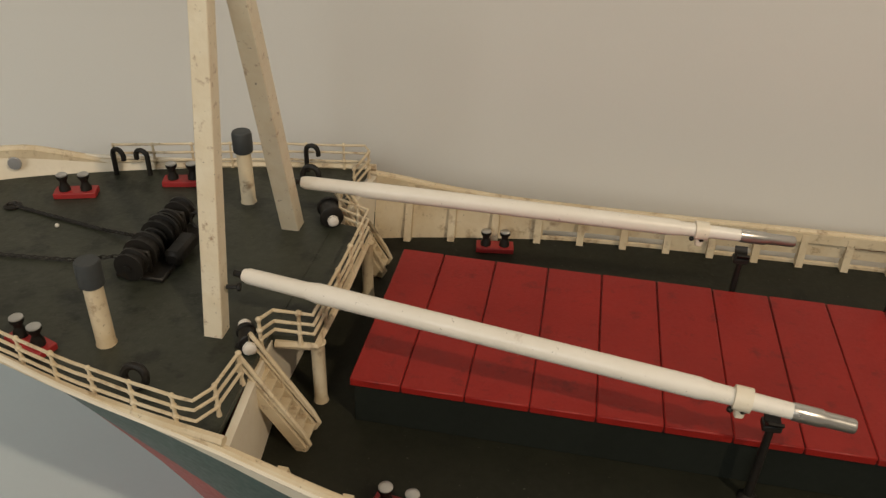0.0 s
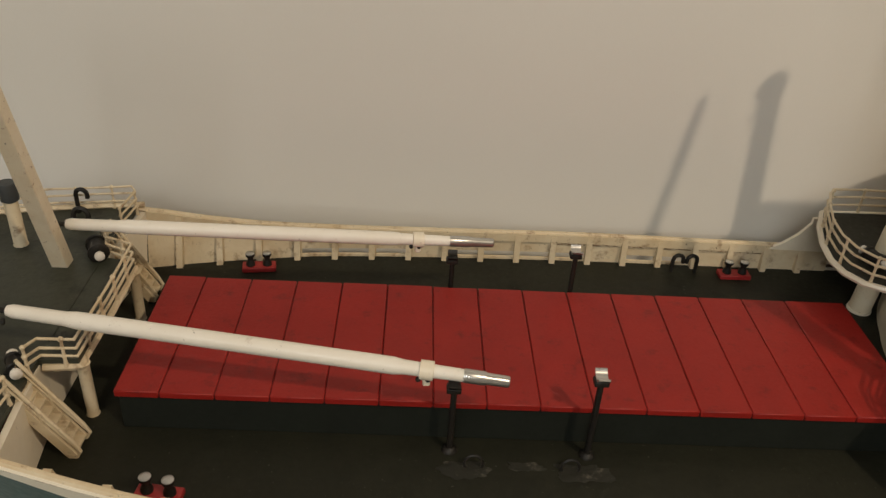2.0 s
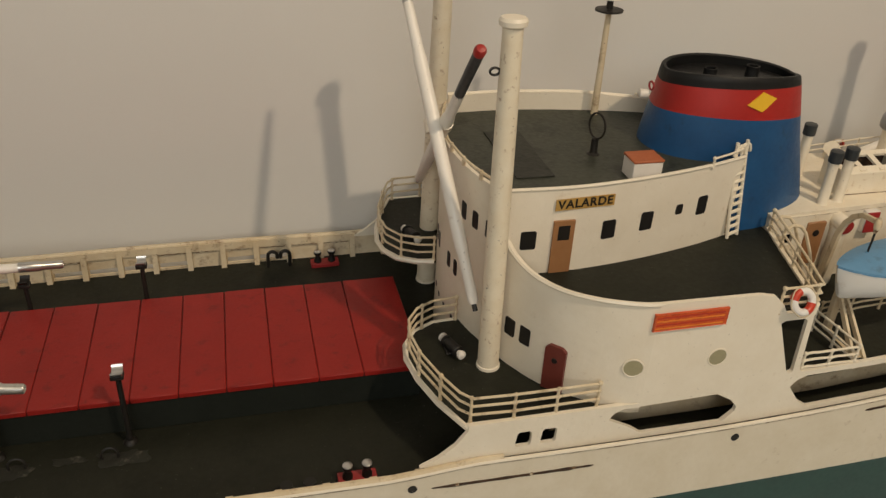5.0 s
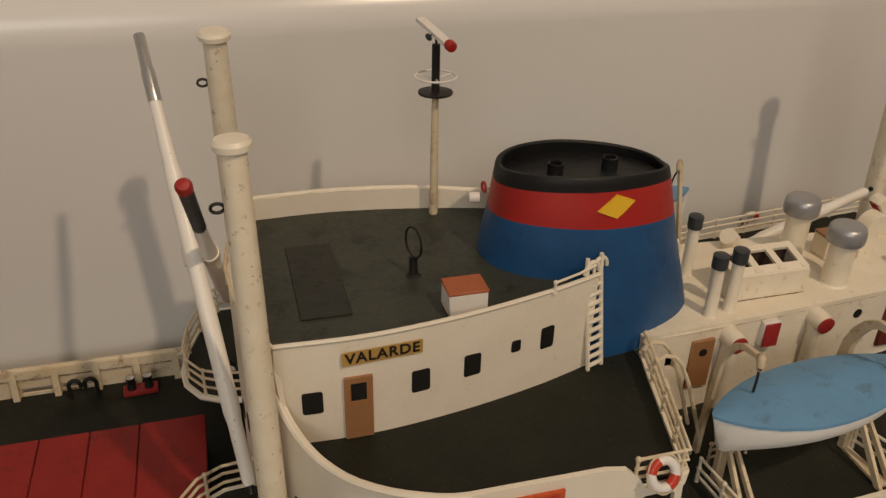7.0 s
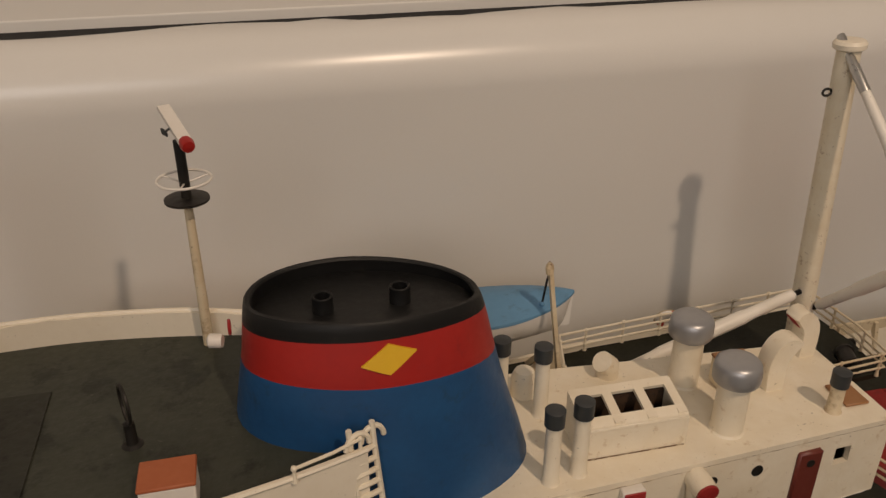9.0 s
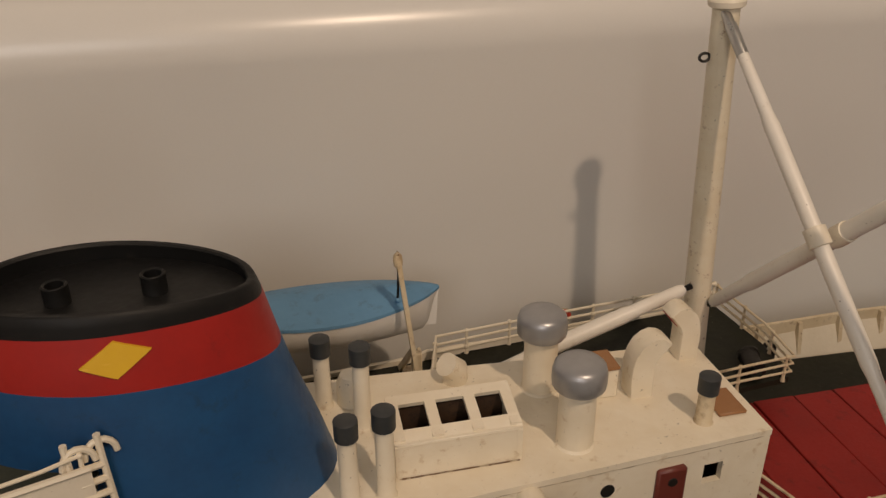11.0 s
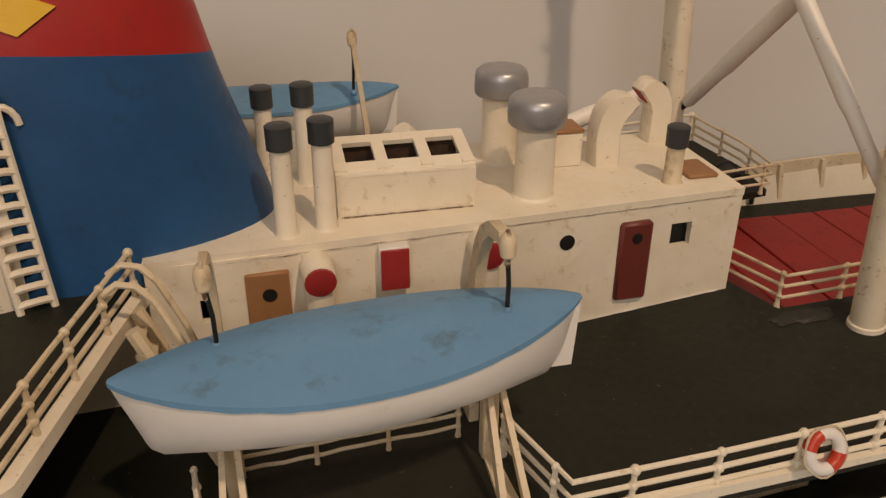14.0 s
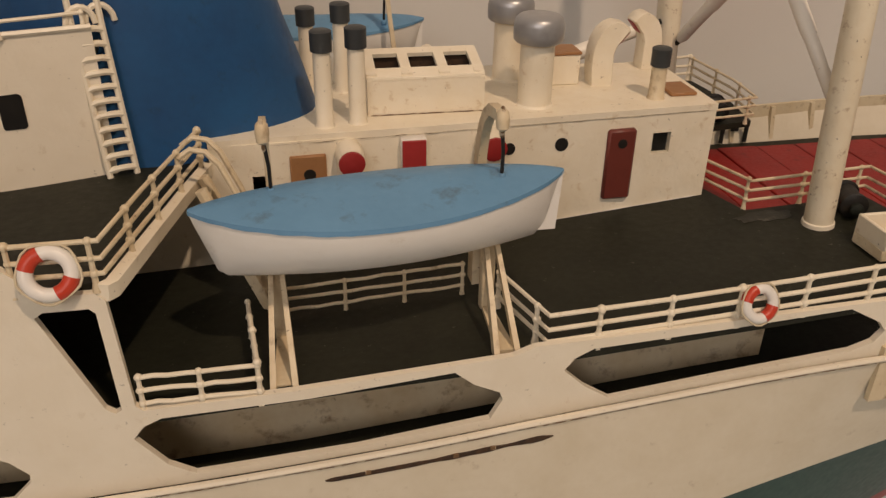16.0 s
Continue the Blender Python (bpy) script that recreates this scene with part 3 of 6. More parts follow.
            part("rust_run", box(M(), x - 0.012, x + 0.014, min(sgn * (beam(x) - 0.01), sgn * (beam(x) + 0.006)), max(sgn * (beam(x) - 0.01), sgn * (beam(x) + 0.006)), top(x) - drop - 0.010, top(x) - drop + 0.013, 0.003), SEAM, hull)
    for x, drop in ((4.65, 0.17), (7.0, 0.13), (2.3, 0.17)):
        bm = lathe(M(), [(0.032, 0), (0.032, 0.012)], (x, sgn * (beam(x) - 0.008), top(x) - drop), 12, (0, sgn, 0))
        part("drain_hole", bm, IRON, hull)

# forecastle
FO = 0.37
xs = [-3.6 + 3.2 * k / 24 for k in range(25)]
bm = slab(M(), [(x, beam(x) - 0.03) for x in xs] + [(-0.42, 0.9), (-0.42, 0.56), (-0.42, -0.56), (-0.42, -0.9)] + [(x, -beam(x) + 0.03) for x in reversed(xs)], FO - 0.04, FO)
part("forecastle_deck", bm, DECKTOP, hull, "patchy dark green forecastle deck", smooth=False)
for sgn in (1, -1):
    bm = M()
    rings(bm, [[(-0.46, sgn * 0.50, -0.1), (-0.42, sgn * 0.50, -0.1), (-0.34, sgn * (flare(-0.4, -0.1) - 0.03), -0.1), (-0.38, sgn * (flare(-0.4, -0.1) - 0.03), -0.1)], [(-0.46, sgn * 0.50, FO - 0.04), (-0.42, sgn * 0.50, FO - 0.04), (-0.34, sgn * (beam(-0.4) - 0.03), FO - 0.04), (-0.38, sgn * (beam(-0.4) - 0.03), FO - 0.04)]])
    part("bulkhead", bm, CREAM, hull, "cream forecastle bulkhead")
    part("platform_edge", tube(M(), [(-0.40, sgn * 0.56, FO - 0.055), (-0.20, sgn * 0.53, FO - 0.065), (-0.19, 0, FO - 0.065)], 0.026, 6), AGED, hull)
    part("platform_leg", lathe(M(), [(0.042, 0), (0.036, 0.02), (0.036, 0.38), (0.045, 0.40)], (-0.20, sgn * 0.49, -0.10), 12), AGED, hull)
    # solid bulwark at the bow
    xs = [-3.65 + 1.55 * k / 16 for k in range(17)]
    cur = Curve([(x, sgn * beam(x)) for x in xs])
    part("bow_bulwark", wall(M(), cur, FO - 0.06, lambda s: FO + 0.20 - 0.03 * s - 0.10 * max(s / cur.length - 0.72, 0) / 0.28, [], 0.03 * sgn), AGED, hull, "stained cream bow bulwark")
    part("bow_cap_rail", tube(M(), [cur.at(cur.length * k / 20) + Vector((0, 0, FO + 0.20 - 0.03 * cur.length * k / 20 - 0.10 * max(k / 20 - 0.72, 0) / 0.28)) for k in range(21)], 0.022, 6), AGED, hull)
    part("deck_rim", tube(M(), [(x, sgn * (beam(x) - 0.015), FO + 0.012) for x in [-2.15 + 1.8 * k / 14 for k in range(15)]], 0.024, 6), AGED, hull)
part("platform", slab(M(), [(-0.43, 0.56), (-0.20, 0.53), (-0.20, -0.53), (-0.43, -0.56)], FO - 0.085, FO - 0.004), DECKTOP, hull, "dark green platform at the forecastle break", smooth=False)
part("bulkhead", box(M(), -0.46, -0.42, -0.5, 0.5, -0.1, FO - 0.04, 0), CREAM, hull)
part("bow_hawse_plate", lathe(M(), [(0.045, 0), (0.04, 0.012), (0.018, 0.014)], (-2.62, 0.63, FO + 0.10), 14, (0.35, -1, 0.1)), SILVERPAINT, hull)

# raised decks aft: boat deck and poop, one sloping sheet
def upper(x):
    return 0.40 if x < 6.2 else 0.40 + 0.075 * min((x - 6.2) / 1.2, 1) + max(x - 7.9, 0) * 0.066


bm = slab(M(), [(5.5, 1.0), (5.9, 1.40), (6.2, 1.5), (8.9, 1.52), (10.5, 1.52), (11.05, 1.50), (11.1, 0.95), (11.05, 0.59), (10.37, 0.57), (10.28, 0.25), (10.28, -0.25), (10.37, -0.57), (11.05, -0.59), (11.1, -0.95), (11.05, -1.50), (10.5, -1.52), (8.9, -1.52), (6.2, -1.5), (5.9, -1.40), (5.5, -1.0)], lambda x: upper(x) - 0.04, upper)
part("boat_deck", bm, DECK, hull, "dark grey-green upper deck", smooth=False)
for sgn in (1, -1):
    bm = M()
    rings(bm, [[(x, sgn * 1.13, deck(x)), (x, sgn * 1.165, deck(x)), (x, sgn * 1.165, upper(x) - 0.04), (x, sgn * 1.13, upper(x) - 0.04)] for x in (5.75, 7.0, 8.0, 9.0, 10.22)])
    part("inner_wall", bm, AGED, hull, "cream inner passage wall")
    part("house_side", box(M(), 6.0, 7.70, min(sgn * 0.37, sgn * 0.40), max(sgn * 0.37, sgn * 0.40), 0.38, 1.018, 0.004), WORN, hull, "cream lower house side below the bridge deck")
    # side plating with the open bays
    def edge(x):
        return top(x) - 0.02
    outer = [(4.70, edge(4.7)), (4.82, 0.17), (4.93, 0.26), (5.01, 0.37), (5.01, 0.415), (6.20, 0.415), (6.20, 1.215), (6.9, 1.205), (7.02, 1.18), (7.10, 1.10), (7.14, 1.03), (7.33, 1.03), (7.36, 1.00), (7.385, 0.53), (7.41, 0.505), (7.96, 0.52), (8.84, 0.575), (8.93, 0.61), (10.0, 0.645), (10.98, 0.68), (11.06, 0.64), (11.06, edge(11.06))]
    outer += [(x, edge(x)) for x in (10.3, 9.7, 9.1, 8.75, 8.4, 8.0, 7.5, 7.0, 6.5, 6.0, 5.5, 5.1)]
    bay_1 = [(5.99, 0.30), (6.03, 0.355), (6.09, 0.38), (6.78, 0.40), (6.90, 0.33), (6.96, 0.26), (6.955, 0.22), (6.87, 0.135), (6.26, 0.135), (6.17, 0.20)]
    bay_2 = [(7.355, 0.375), (7.40, 0.43), (7.47, 0.46), (8.02, 0.475), (8.60, 0.525), (8.68, 0.455), (8.79, 0.40), (8.805, 0.36), (8.755, 0.265), (8.2, 0.20), (7.56, 0.165), (7.46, 0.23)]
    bay_3 = [(9.06, 0.475), (9.10, 0.53), (9.18, 0.57), (9.8, 0.60), (10.34, 0.635), (10.50, 0.55), (10.54, 0.50), (10.50, 0.445), (10.40, 0.41), (9.8, 0.355), (9.28, 0.30), (9.16, 0.38)]
    gap = [(7.12, 0.95), (7.15, 0.97), (7.30, 0.97), (7.32, 0.95), (7.335, 0.52), (7.31, 0.505), (7.28, 0.53)]
    wins = [[(a, 0.175), (a + 0.085, 0.175), (a + 0.10, 0.19), (a + 0.10, 0.285), (a + 0.085, 0.30), (a + 0.015, 0.30), (a, 0.285), (a - 0.012, 0.19)] for a in (5.35, 5.525)]
    lights = [[(cx + 0.068 * math.cos(a), cz + 0.068 * math.sin(a)) for a in [2 * math.pi * k / 12 for k in range(12)]] for cx, cz in ((6.70, 0.735),)]
    bm = plate(M(), outer, [bay_1, bay_2, bay_3, gap, *wins, *lights], sgn * 1.535, -0.03 * sgn)
    part("side_plating", bm, CREAM, hull, "cream side plating with open bays", smooth=False)
    for o, d in (((6.10, sgn * 1.519, 0.72), Vector((-0.287, sgn * 0.958, 0))), ((6.70, sgn * 1.530, 0.735), Vector((0, sgn, 0)))):
        part("port_light", lathe(M(), [(0.066, -0.004), (0.065, 0.008), (0.0, 0.010)], o, 16, d), GLASSY, hull, "cloudy yellowish glass")
        s, u = frame_axes(d)
        part("port_rim", tube(M(), [Vector(o) + d * 0.006 + (s * math.cos(a) + u * math.sin(a)) * 0.068 for a in [2 * math.pi * k / 18 for k in range(18)]], 0.006, 6, True), CREAM, hull)
    # name board on the deck-house side
    brd = part("name_board", box(M(), 6.17, 6.68, sgn * 1.537, sgn * 1.552, 1.02, 1.145, 0.004), ORANGE, hull, "orange-red name board")
    for k in range(4):
        bm = M()
        rings(bm, [[(x, sgn * 1.550, z + w), (x, sgn * 1.550, z - w), (x, sgn * 1.5555, z - w), (x, sgn * 1.5555, z + w)] for x, z, w in [(6.18 + 0.475 * j / 16, 1.040 + 0.027 * k + 0.006 * noise.noise(Vector((j * 0.7, k, 3))), 0.004 + 0.005 * abs(noise.noise(Vector((j * 0.9, k, 7))))) for j in range(17)]])
        part("board_strip", bm, BOARDRED if k % 2 else BOARDGOLD, brd)

# ---- bridge house ----
bridge = thing("bridge_house", (5.9, 0, -0.1), "cream bridge house with curved front and dark green roof", "deckhouse")
FRONT = [(0, 5.20), (0.3, 5.23), (0.5, 5.275), (0.67, 5.335), (0.85, 5.40), (1.01, 5.48), (1.15, 5.565), (1.29, 5.68), (1.41, 5.84), (1.495, 6.02), (1.528, 6.13), (1.535, 6.20)]
half = [(x, y) for y, x in FRONT]
front = Curve([(x, -y) for x, y in reversed(half)] + half[1:])


def crown(s):
    y = abs(front.at(s).y)
    if y < 0.79:
        return 1.665
    return spline([(0.79, 1.42), (0.86, 1.33), (1.0, 1.245), (1.15, 1.21), (1.3, 1.205), (1.53, 1.215)], y)


mid = front.near(5.2, 0)
holes = []
for y in (0.62, 0.48, 0.34, 0.0, -0.36, -0.51, -0.66):
    s = front.near(spline(FRONT, abs(y)), y)
    holes.append((s - 0.035, s + 0.035, 1.27, 1.40))
for y in (0.29, 0.17, -0.14, -0.27):
    s = front.near(spline(FRONT, abs(y)), y)
    holes.append((s - 0.03, s + 0.03, 0.74, 0.865))
for y in (0.23, 0.08, -0.08, -0.25):
    s = front.near(spline(FRONT, abs(y)), y)
    holes.append((s - 0.02, s + 0.02, 0.325, 0.365))
for a, b in ((5.435, 0.95), (5.515, 1.07)):
    for y in (b, -b):
        s = front.near(a, y)
        holes.append((s - 0.046, s + 0.046, 0.65, 0.79))
holes = [(a + 0.008, b - 0.008, c + 0.012, d - 0.012) for a, b, c, d in holes]
part("front_wall", wall(M(), front, lambda s: -0.12 if abs(front.at(s).y) < 1.08 else 0.37, crown, holes, 0.03), CREAM, bridge, "curved cream front wall")
for h in holes:
    pane(front, h, 0.034, bridge)
for y in (1.275, -1.275):
    s = front.near(5.665, y)
    p, d = front.at(s), -front.side(s)
    t = Vector((-d.y, d.x, 0))
    bm = M()
    loop = [(-0.075, 0.41), (0.075, 0.41), (0.075, 0.745), (0.045, 0.775), (-0.045, 0.775), (-0.075, 0.745)]
    rings(bm, [[p + d * o + t * u + Vector((0, 0, z)) for u, z in loop] for o in (-0.01, 0.022)])
    dr = part("side_door", bm, BROWN, bridge, "dark oxide-red door")
    part("door_window", lathe(M(), [(0.022, 0), (0.02, 0.004)], p + d * 0.021 + Vector((0, 0, 0.66)), 12, d), IRON, dr)
# wheelhouse sides, tapering aft
SIDE = [(5.385, 0.80), (5.8, 0.815), (6.1, 0.795), (6.5, 0.735), (6.9, 0.645), (7.15, 0.57), (7.27, 0.53)]
for sgn in (1, -1):
    cur = Curve([(x, sgn * y) for x, y in SIDE])
    hs = []
    for x, z, w, h in ((5.56, 1.315, 0.054, 0.075), (6.145, 1.34, 0.052, 0.078), (6.45, 1.355, 0.050, 0.078), (6.93, 1.385, 0.044, 0.080)):
        s = cur.near(x, sgn * spline(SIDE, x))
        hs.append((s - w * 0.86, s + w * 0.86, z - h * 0.74, z + h * 0.76))
    s = cur.near(6.72, sgn * spline(SIDE, 6.72))
    hs.append((s - 0.024, s + 0.024, 1.37, 1.42))
    part("side_wall", wall(M(), cur, 1.03, (lambda s: 1.69) if sgn < 0 else (lambda s: 1.76 - 0.06 * max(cur.at(s).x - 6.5, 0) + 0.012 * noise.noise(Vector((s * 9, 0, 0)))), hs, 0.03 * sgn), CREAM, bridge, "cream wheelhouse side")
    for h in hs:
        pane(cur, h, 0.034 * sgn, bridge)
    s = cur.near(5.80, sgn * spline(SIDE, 5.80))
    p, d = cur.at(s), cur.side(s) * -sgn
    t = Vector((-d.y, d.x, 0))
    bm = M()
    rings(bm, [[p + d * o + t * u + Vector((0, 0, z)) for u, z in ((-0.075, 1.055), (0.075, 1.055), (0.075, 1.455), (-0.075, 1.455))] for o in (-0.005, 0.018)])
    dr = part("wheelhouse_door", bm, TAN, bridge, "tan wooden door")
    bm = M()
    rings(bm, [[p + d * o + t * u + Vector((0, 0, z)) for u, z in ((-0.042, 1.31), (0.042, 1.31), (0.042, 1.42), (-0.042, 1.42))] for o in (0.016, 0.0195)])
    part("door_window", bm, IRON, dr)
    # deck at wheelhouse level with its rim
    part("edge_rail", tube(M(), [cur.at(cur.length * k / 20) + Vector((0, 0, 1.695 if sgn < 0 else 1.76 - 0.06 * max(cur.at(cur.length * k / 20).x - 6.5, 0))) for k in range(21)], 0.013, 6), CREAM, bridge)
    # curved cap on the swooping edge
    pts = [front.at(s) + Vector((0, 0, crown(s))) for s in [front.length * k / 120 for k in range(121)] if abs(front.at(s).y) > 0.795 and front.at(s).y * sgn > 0]
    part("edge_cap", tube(M(), pts, 0.017, 6), CREAM, bridge)
wh = [(x + 0.02, y) for y, x in [(k, spline(FRONT, abs(k))) for k in (-0.78, -0.6, -0.3, 0, 0.3, 0.6, 0.78)]]
bm = slab(M(), wh + [(x, y - 0.02) for x, y in SIDE[1:]] + [(x, -y + 0.02) for x, y in reversed(SIDE[1:])], 1.58, 1.61)
part("roof", bm, DECKTOP, bridge, "patchy dark green roof", smooth=False)
part("aft_wall", box(M(), 7.22, 7.25, -0.53, 0.53, 1.03, 1.6, 0), CREAM, bridge)
low = [(spline(FRONT, abs(y)) + 0.02, y) for y in [-1.5 + 3.0 * k / 24 for k in range(25)]]
bm = slab(M(), low + [(7.36, 1.50), (7.62, 0.55), (7.62, -0.55), (7.36, -1.50)], 1.02, 1.05)
part("bridge_deck", bm, DECK, bridge, "dark green bridge deck", smooth=False)
for sgn in (1, -1):
    bm = M()
    rings(bm, [[(x - 0.012, sgn * y, 0.992), (x + 0.022, sgn * y, 0.992), (x + 0.028, sgn * y, 1.055), (x - 0.012, sgn * y, 1.065)] for x, y in ((7.35, 1.53), (7.38, 1.50), (7.47, 1.15), (7.56, 0.80), (7.645, 0.50))])
    part("deck_fascia", bm, WORN, bridge, "cream fascia along the bridge deck edge")
# front rail of the roof
pts = [Vector((spline(FRONT, abs(y)) - 0.005, y, 1.66)) for y in [-0.78 + 1.56 * k / 20 for k in range(21)]]
part("roof_rail", tube(M(), [p + Vector((0, 0, 0.055)) for p in pts], 0.011, 6), AGED, bridge)
for k in range(0, 21, 3):
    part("rail_stud", tube(M(), [pts[k], pts[k] + Vector((0, 0, 0.07))], [0.015, 0.012], 6), AGED, bridge)
# roof fittings
part("roof_grating", box(M(), 5.56, 5.84, -0.48, 0.34, 1.611, 1.62, 0.003), PATCHDARK, bridge, "flat dark grating patch")
lk = thing("roof_locker", (6.45, -0.56, 1.61), "small white roof locker with a rust-red lid", "locker")
part("body", box(M(), 6.34, 6.56, -0.64, -0.47, 1.61, 1.745, 0.006), WHITE, lk)
part("lid", box(M(), 6.335, 6.565, -0.645, -0.465, 1.745, 1.765, 0.006), BRICK, lk, "rust-red lid")
df = thing("direction_finder", (6.26, -0.15, 1.61), "black wire loop aerial on a short post", "aerial")
part("post", lathe(M(), [(0.05, 0), (0.03, 0.012), (0.026, 0.03), (0.026, 0.12), (0.012, 0.13)], (6.26, -0.15, 1.61), 12), IRON, df)
part("loop", tube(M(), [(6.26 - 0.028 * math.sin(a), -0.15 + 0.076 * math.sin(a), 1.83 + 0.095 * math.cos(a)) for a in [2 * math.pi * k / 24 for k in range(24)]], 0.008, 6, True), IRON, df)
# radar mast
rm = thing("radar_mast", (6.59, 0.60, 1.61), "thin cream signal mast with black disc and radar scanner", "mast")
RX, RY = 6.585, 0.61
part("pole", tube(M(), [(RX, RY, 1.6), (RX, RY, 2.450)], [0.03, 0.022], 10), AGED, rm)
part("disc", lathe(M(), [(0.02, -0.01), (0.11, 0), (0.11, 0.012), (0.02, 0.02)], (RX, RY, 2.450), 20), IRON, rm, "black disc platform")
part("upper_post", tube(M(), [(RX, RY, 2.460), (RX, RY, 2.760)], 0.026, 10), IRON, rm, "black upper post")
part("ring", tube(M(), [(RX + 0.130 * math.cos(a), RY + 0.130 * math.sin(a), 2.560) for a in [2 * math.pi * k / 28 for k in range(28)]], 0.007, 6, True), WHITE, rm, "white wire ring")
for a in (0.4, 2.550, 4.6):
    part("ring_spoke", tube(M(), [(RX, RY, 2.540), (RX + 0.130 * math.cos(a), RY + 0.130 * math.sin(a), 2.560)], 0.005, 5), WHITE, rm)
bm = M()
d = Vector((0.11, -0.32, -0.09)).normalized()
s, u = frame_axes(d)
c = Vector((RX + 0.0, RY, 2.825))
rings(bm, [[c + d * (-0.19) + s * a + u * b for a, b in ((-0.03, -0.012), (0.03, -0.012), (0.03, 0.012), (-0.03, 0.012))], [c + d * 0.13 + s * a + u * b for a, b in ((-0.03, -0.012), (0.03, -0.012), (0.03, 0.012), (-0.03, 0.012))]])
part("scanner", bm, WHITE, rm, "white scanner bar")
part("scanner_tip", lathe(M(), [(0.03, 0), (0.036, 0.03), (0.03, 0.055), (0.0, 0.06)], c + d * 0.128, 10, d), FUNRED, rm, "red tip")
part("scanner_cup", lathe(M(), [(0.006, 0), (0.006, 0.06), (0.026, 0.065), (0.0, 0.08)], c - d * 0.02, 8, (-0.6, -0.5, -0.25)), GREYCAP, rm)
part("scanner_neck", tube(M(), [(RX, RY, 2.720), c], 0.008, 6), IRON, rm)

# wing platforms of the bridge
def wing(sgn):
    lift, aft = (0.09, 0.05) if sgn > 0 else (0.0, 0.0)
    th = thing("bridge_wing", (5.3, sgn * 1.0, 0.365), "dark green wing platform with cream rim below the bridge", "platform", "bridge wings")
    out = [(5.22, 0.36), (5.04, 0.375), (4.88, 0.46), (4.79, 0.60), (4.765, 0.76), (4.80, 1.0), (4.88, 1.25), (5.0, 1.50), (5.95, 1.50), (5.68, 1.27), (5.48, 1.0), (5.34, 0.66), (5.25, 0.38)]
    out = [(x + aft * (x < 5.1), y) for x, y in out]
    part("deck_plate", slab(M(), [(x, sgn * y) for x, y in out], 0.365 + lift, 0.40 + lift), DECK, th, "dark green deck", smooth=False)
    rim = [(x, sgn * y, 0.385 + lift) for x, y in out[:8]] + [(5.5, sgn * 1.51, 0.385 + lift), (5.95, sgn * 1.51, 0.385 + lift)]
    part("rim", tube(M(), rim, 0.024, 6), CREAM, th, "cream rim")
    rail = [(5.22, 0.37), (5.04, 0.385), (4.90, 0.46), (4.81, 0.59), (4.785, 0.76), (4.81, 0.98), (4.89, 1.23), (4.97, 1.42), (5.04, 1.49), (5.3, 1.505), (5.6, 1.505), (5.90, 1.50)]
    rail = [(x + aft * (x < 5.1), y) for x, y in rail]
    railing([(x, sgn * y, 0.40 + lift) for x, y in rail], 9, "cream wire railing round the bridge wing", (0.07, 0.14, 0.205), AGED, 0.013)
    return th


for sgn in (-1, 1):
    wing(sgn)

# ---- cargo hatches ----
def hatch(x0, x1, w, z0, z1, edges, label):
    th = thing("cargo_hatch", ((x0 + x1) / 2, 0, z0), label, "hatch")
    part("coaming", box(M(), x0 + 0.02, x1 - 0.02, -w + 0.015, w - 0.015, z0, z1 - 0.045, 0.006), COAMING, th, "dark green coaming")
    part("joint_bed", box(M(), x0 + 0.01, x1 - 0.01, -w + 0.01, w - 0.01, z1 - 0.045, z1 - 0.012, 0), JOINT, th)
    for a, b in zip(edges, edges[1:]):
        bm = box(M(), a + 0.0025, b - 0.0025, -w, w, z1 - 0.047, z1 + random.uniform(-0.003, 0.003), 0.006)
        part("cover_panel", bm, HATCHRED, th)
    return th


hatch(0.0, 4.93, 0.615, -0.10, 0.20, [0.0, 0.265] + [0.265 + 0.3245 * k for k in range(1, 14)] + [4.93], "long red panelled cargo hatch with dark coaming")
hatch(10.30, 13.49, 0.66, 0.12, 0.47, [10.30 + 0.29 * k for k in range(12)], "red panelled aft cargo hatch behind the mast house")

# ---- bollards ----
def bollard(x, y, z, ang, label):
    th = thing("bollard", (x, y, z), label, "bollard", "bollards on deck")
    c, s = math.cos(ang), math.sin(ang)
    bm = box(M(), -0.13, 0.13, -0.055, 0.055, 0, 0.04, 0.005)
    for v in bm.verts:
        v.co = Vector((x + v.co.x * c - v.co.y * s, y + v.co.x * s + v.co.y * c, z + v.co.z))
    part("base", bm, RED, th, "red base")
    for k in (-0.065, 0.065):
        o = (x + k * c, y + k * s, z + 0.035)
        post = part("post", lathe(M(), [(0.036, 0), (0.034, 0.03), (0.022, 0.055), (0.024, 0.075), (0.036, 0.092), (0.036, 0.11)], o, 12), IRON, th, "black turned post")
        part("cap", lathe(M(), [(0.035, 0), (0.035, 0.007), (0.028, 0.012), (0.0, 0.013)], (o[0], o[1], o[2] + 0.108), 12), SILVER, post, "bright metal cap")
    return th


for x, y, z, a in ((0.38, -1.13, -0.10, -0.12), (0.52, 1.20, -0.10, 0.14), (4.32, -1.36, -0.10, 0.0), (4.42, 1.38, -0.10, 0.02), (-2.12, 0.50, FO, 0.3), (-1.53, 0.80, FO, 0.25), (-1.52, -0.90, FO, -0.35)):
    bollard(x, y, z, a, "red bollard base with two black silver-capped posts")
for x, y in ((1.78, -1.27), (3.93, -1.38)):
    th = thing("bollard", (x, y, -0.10), "plain black twin bollard beside the bulwark", "bollard", "bollards on deck")
    for k in (-0.075, 0.075):
        part("post", lathe(M(), [(0.045, 0), (0.03, 0.012), (0.03, 0.05), (0.042, 0.06), (0.042, 0.072)], (x + k, y, -0.10), 12), IRON, th)

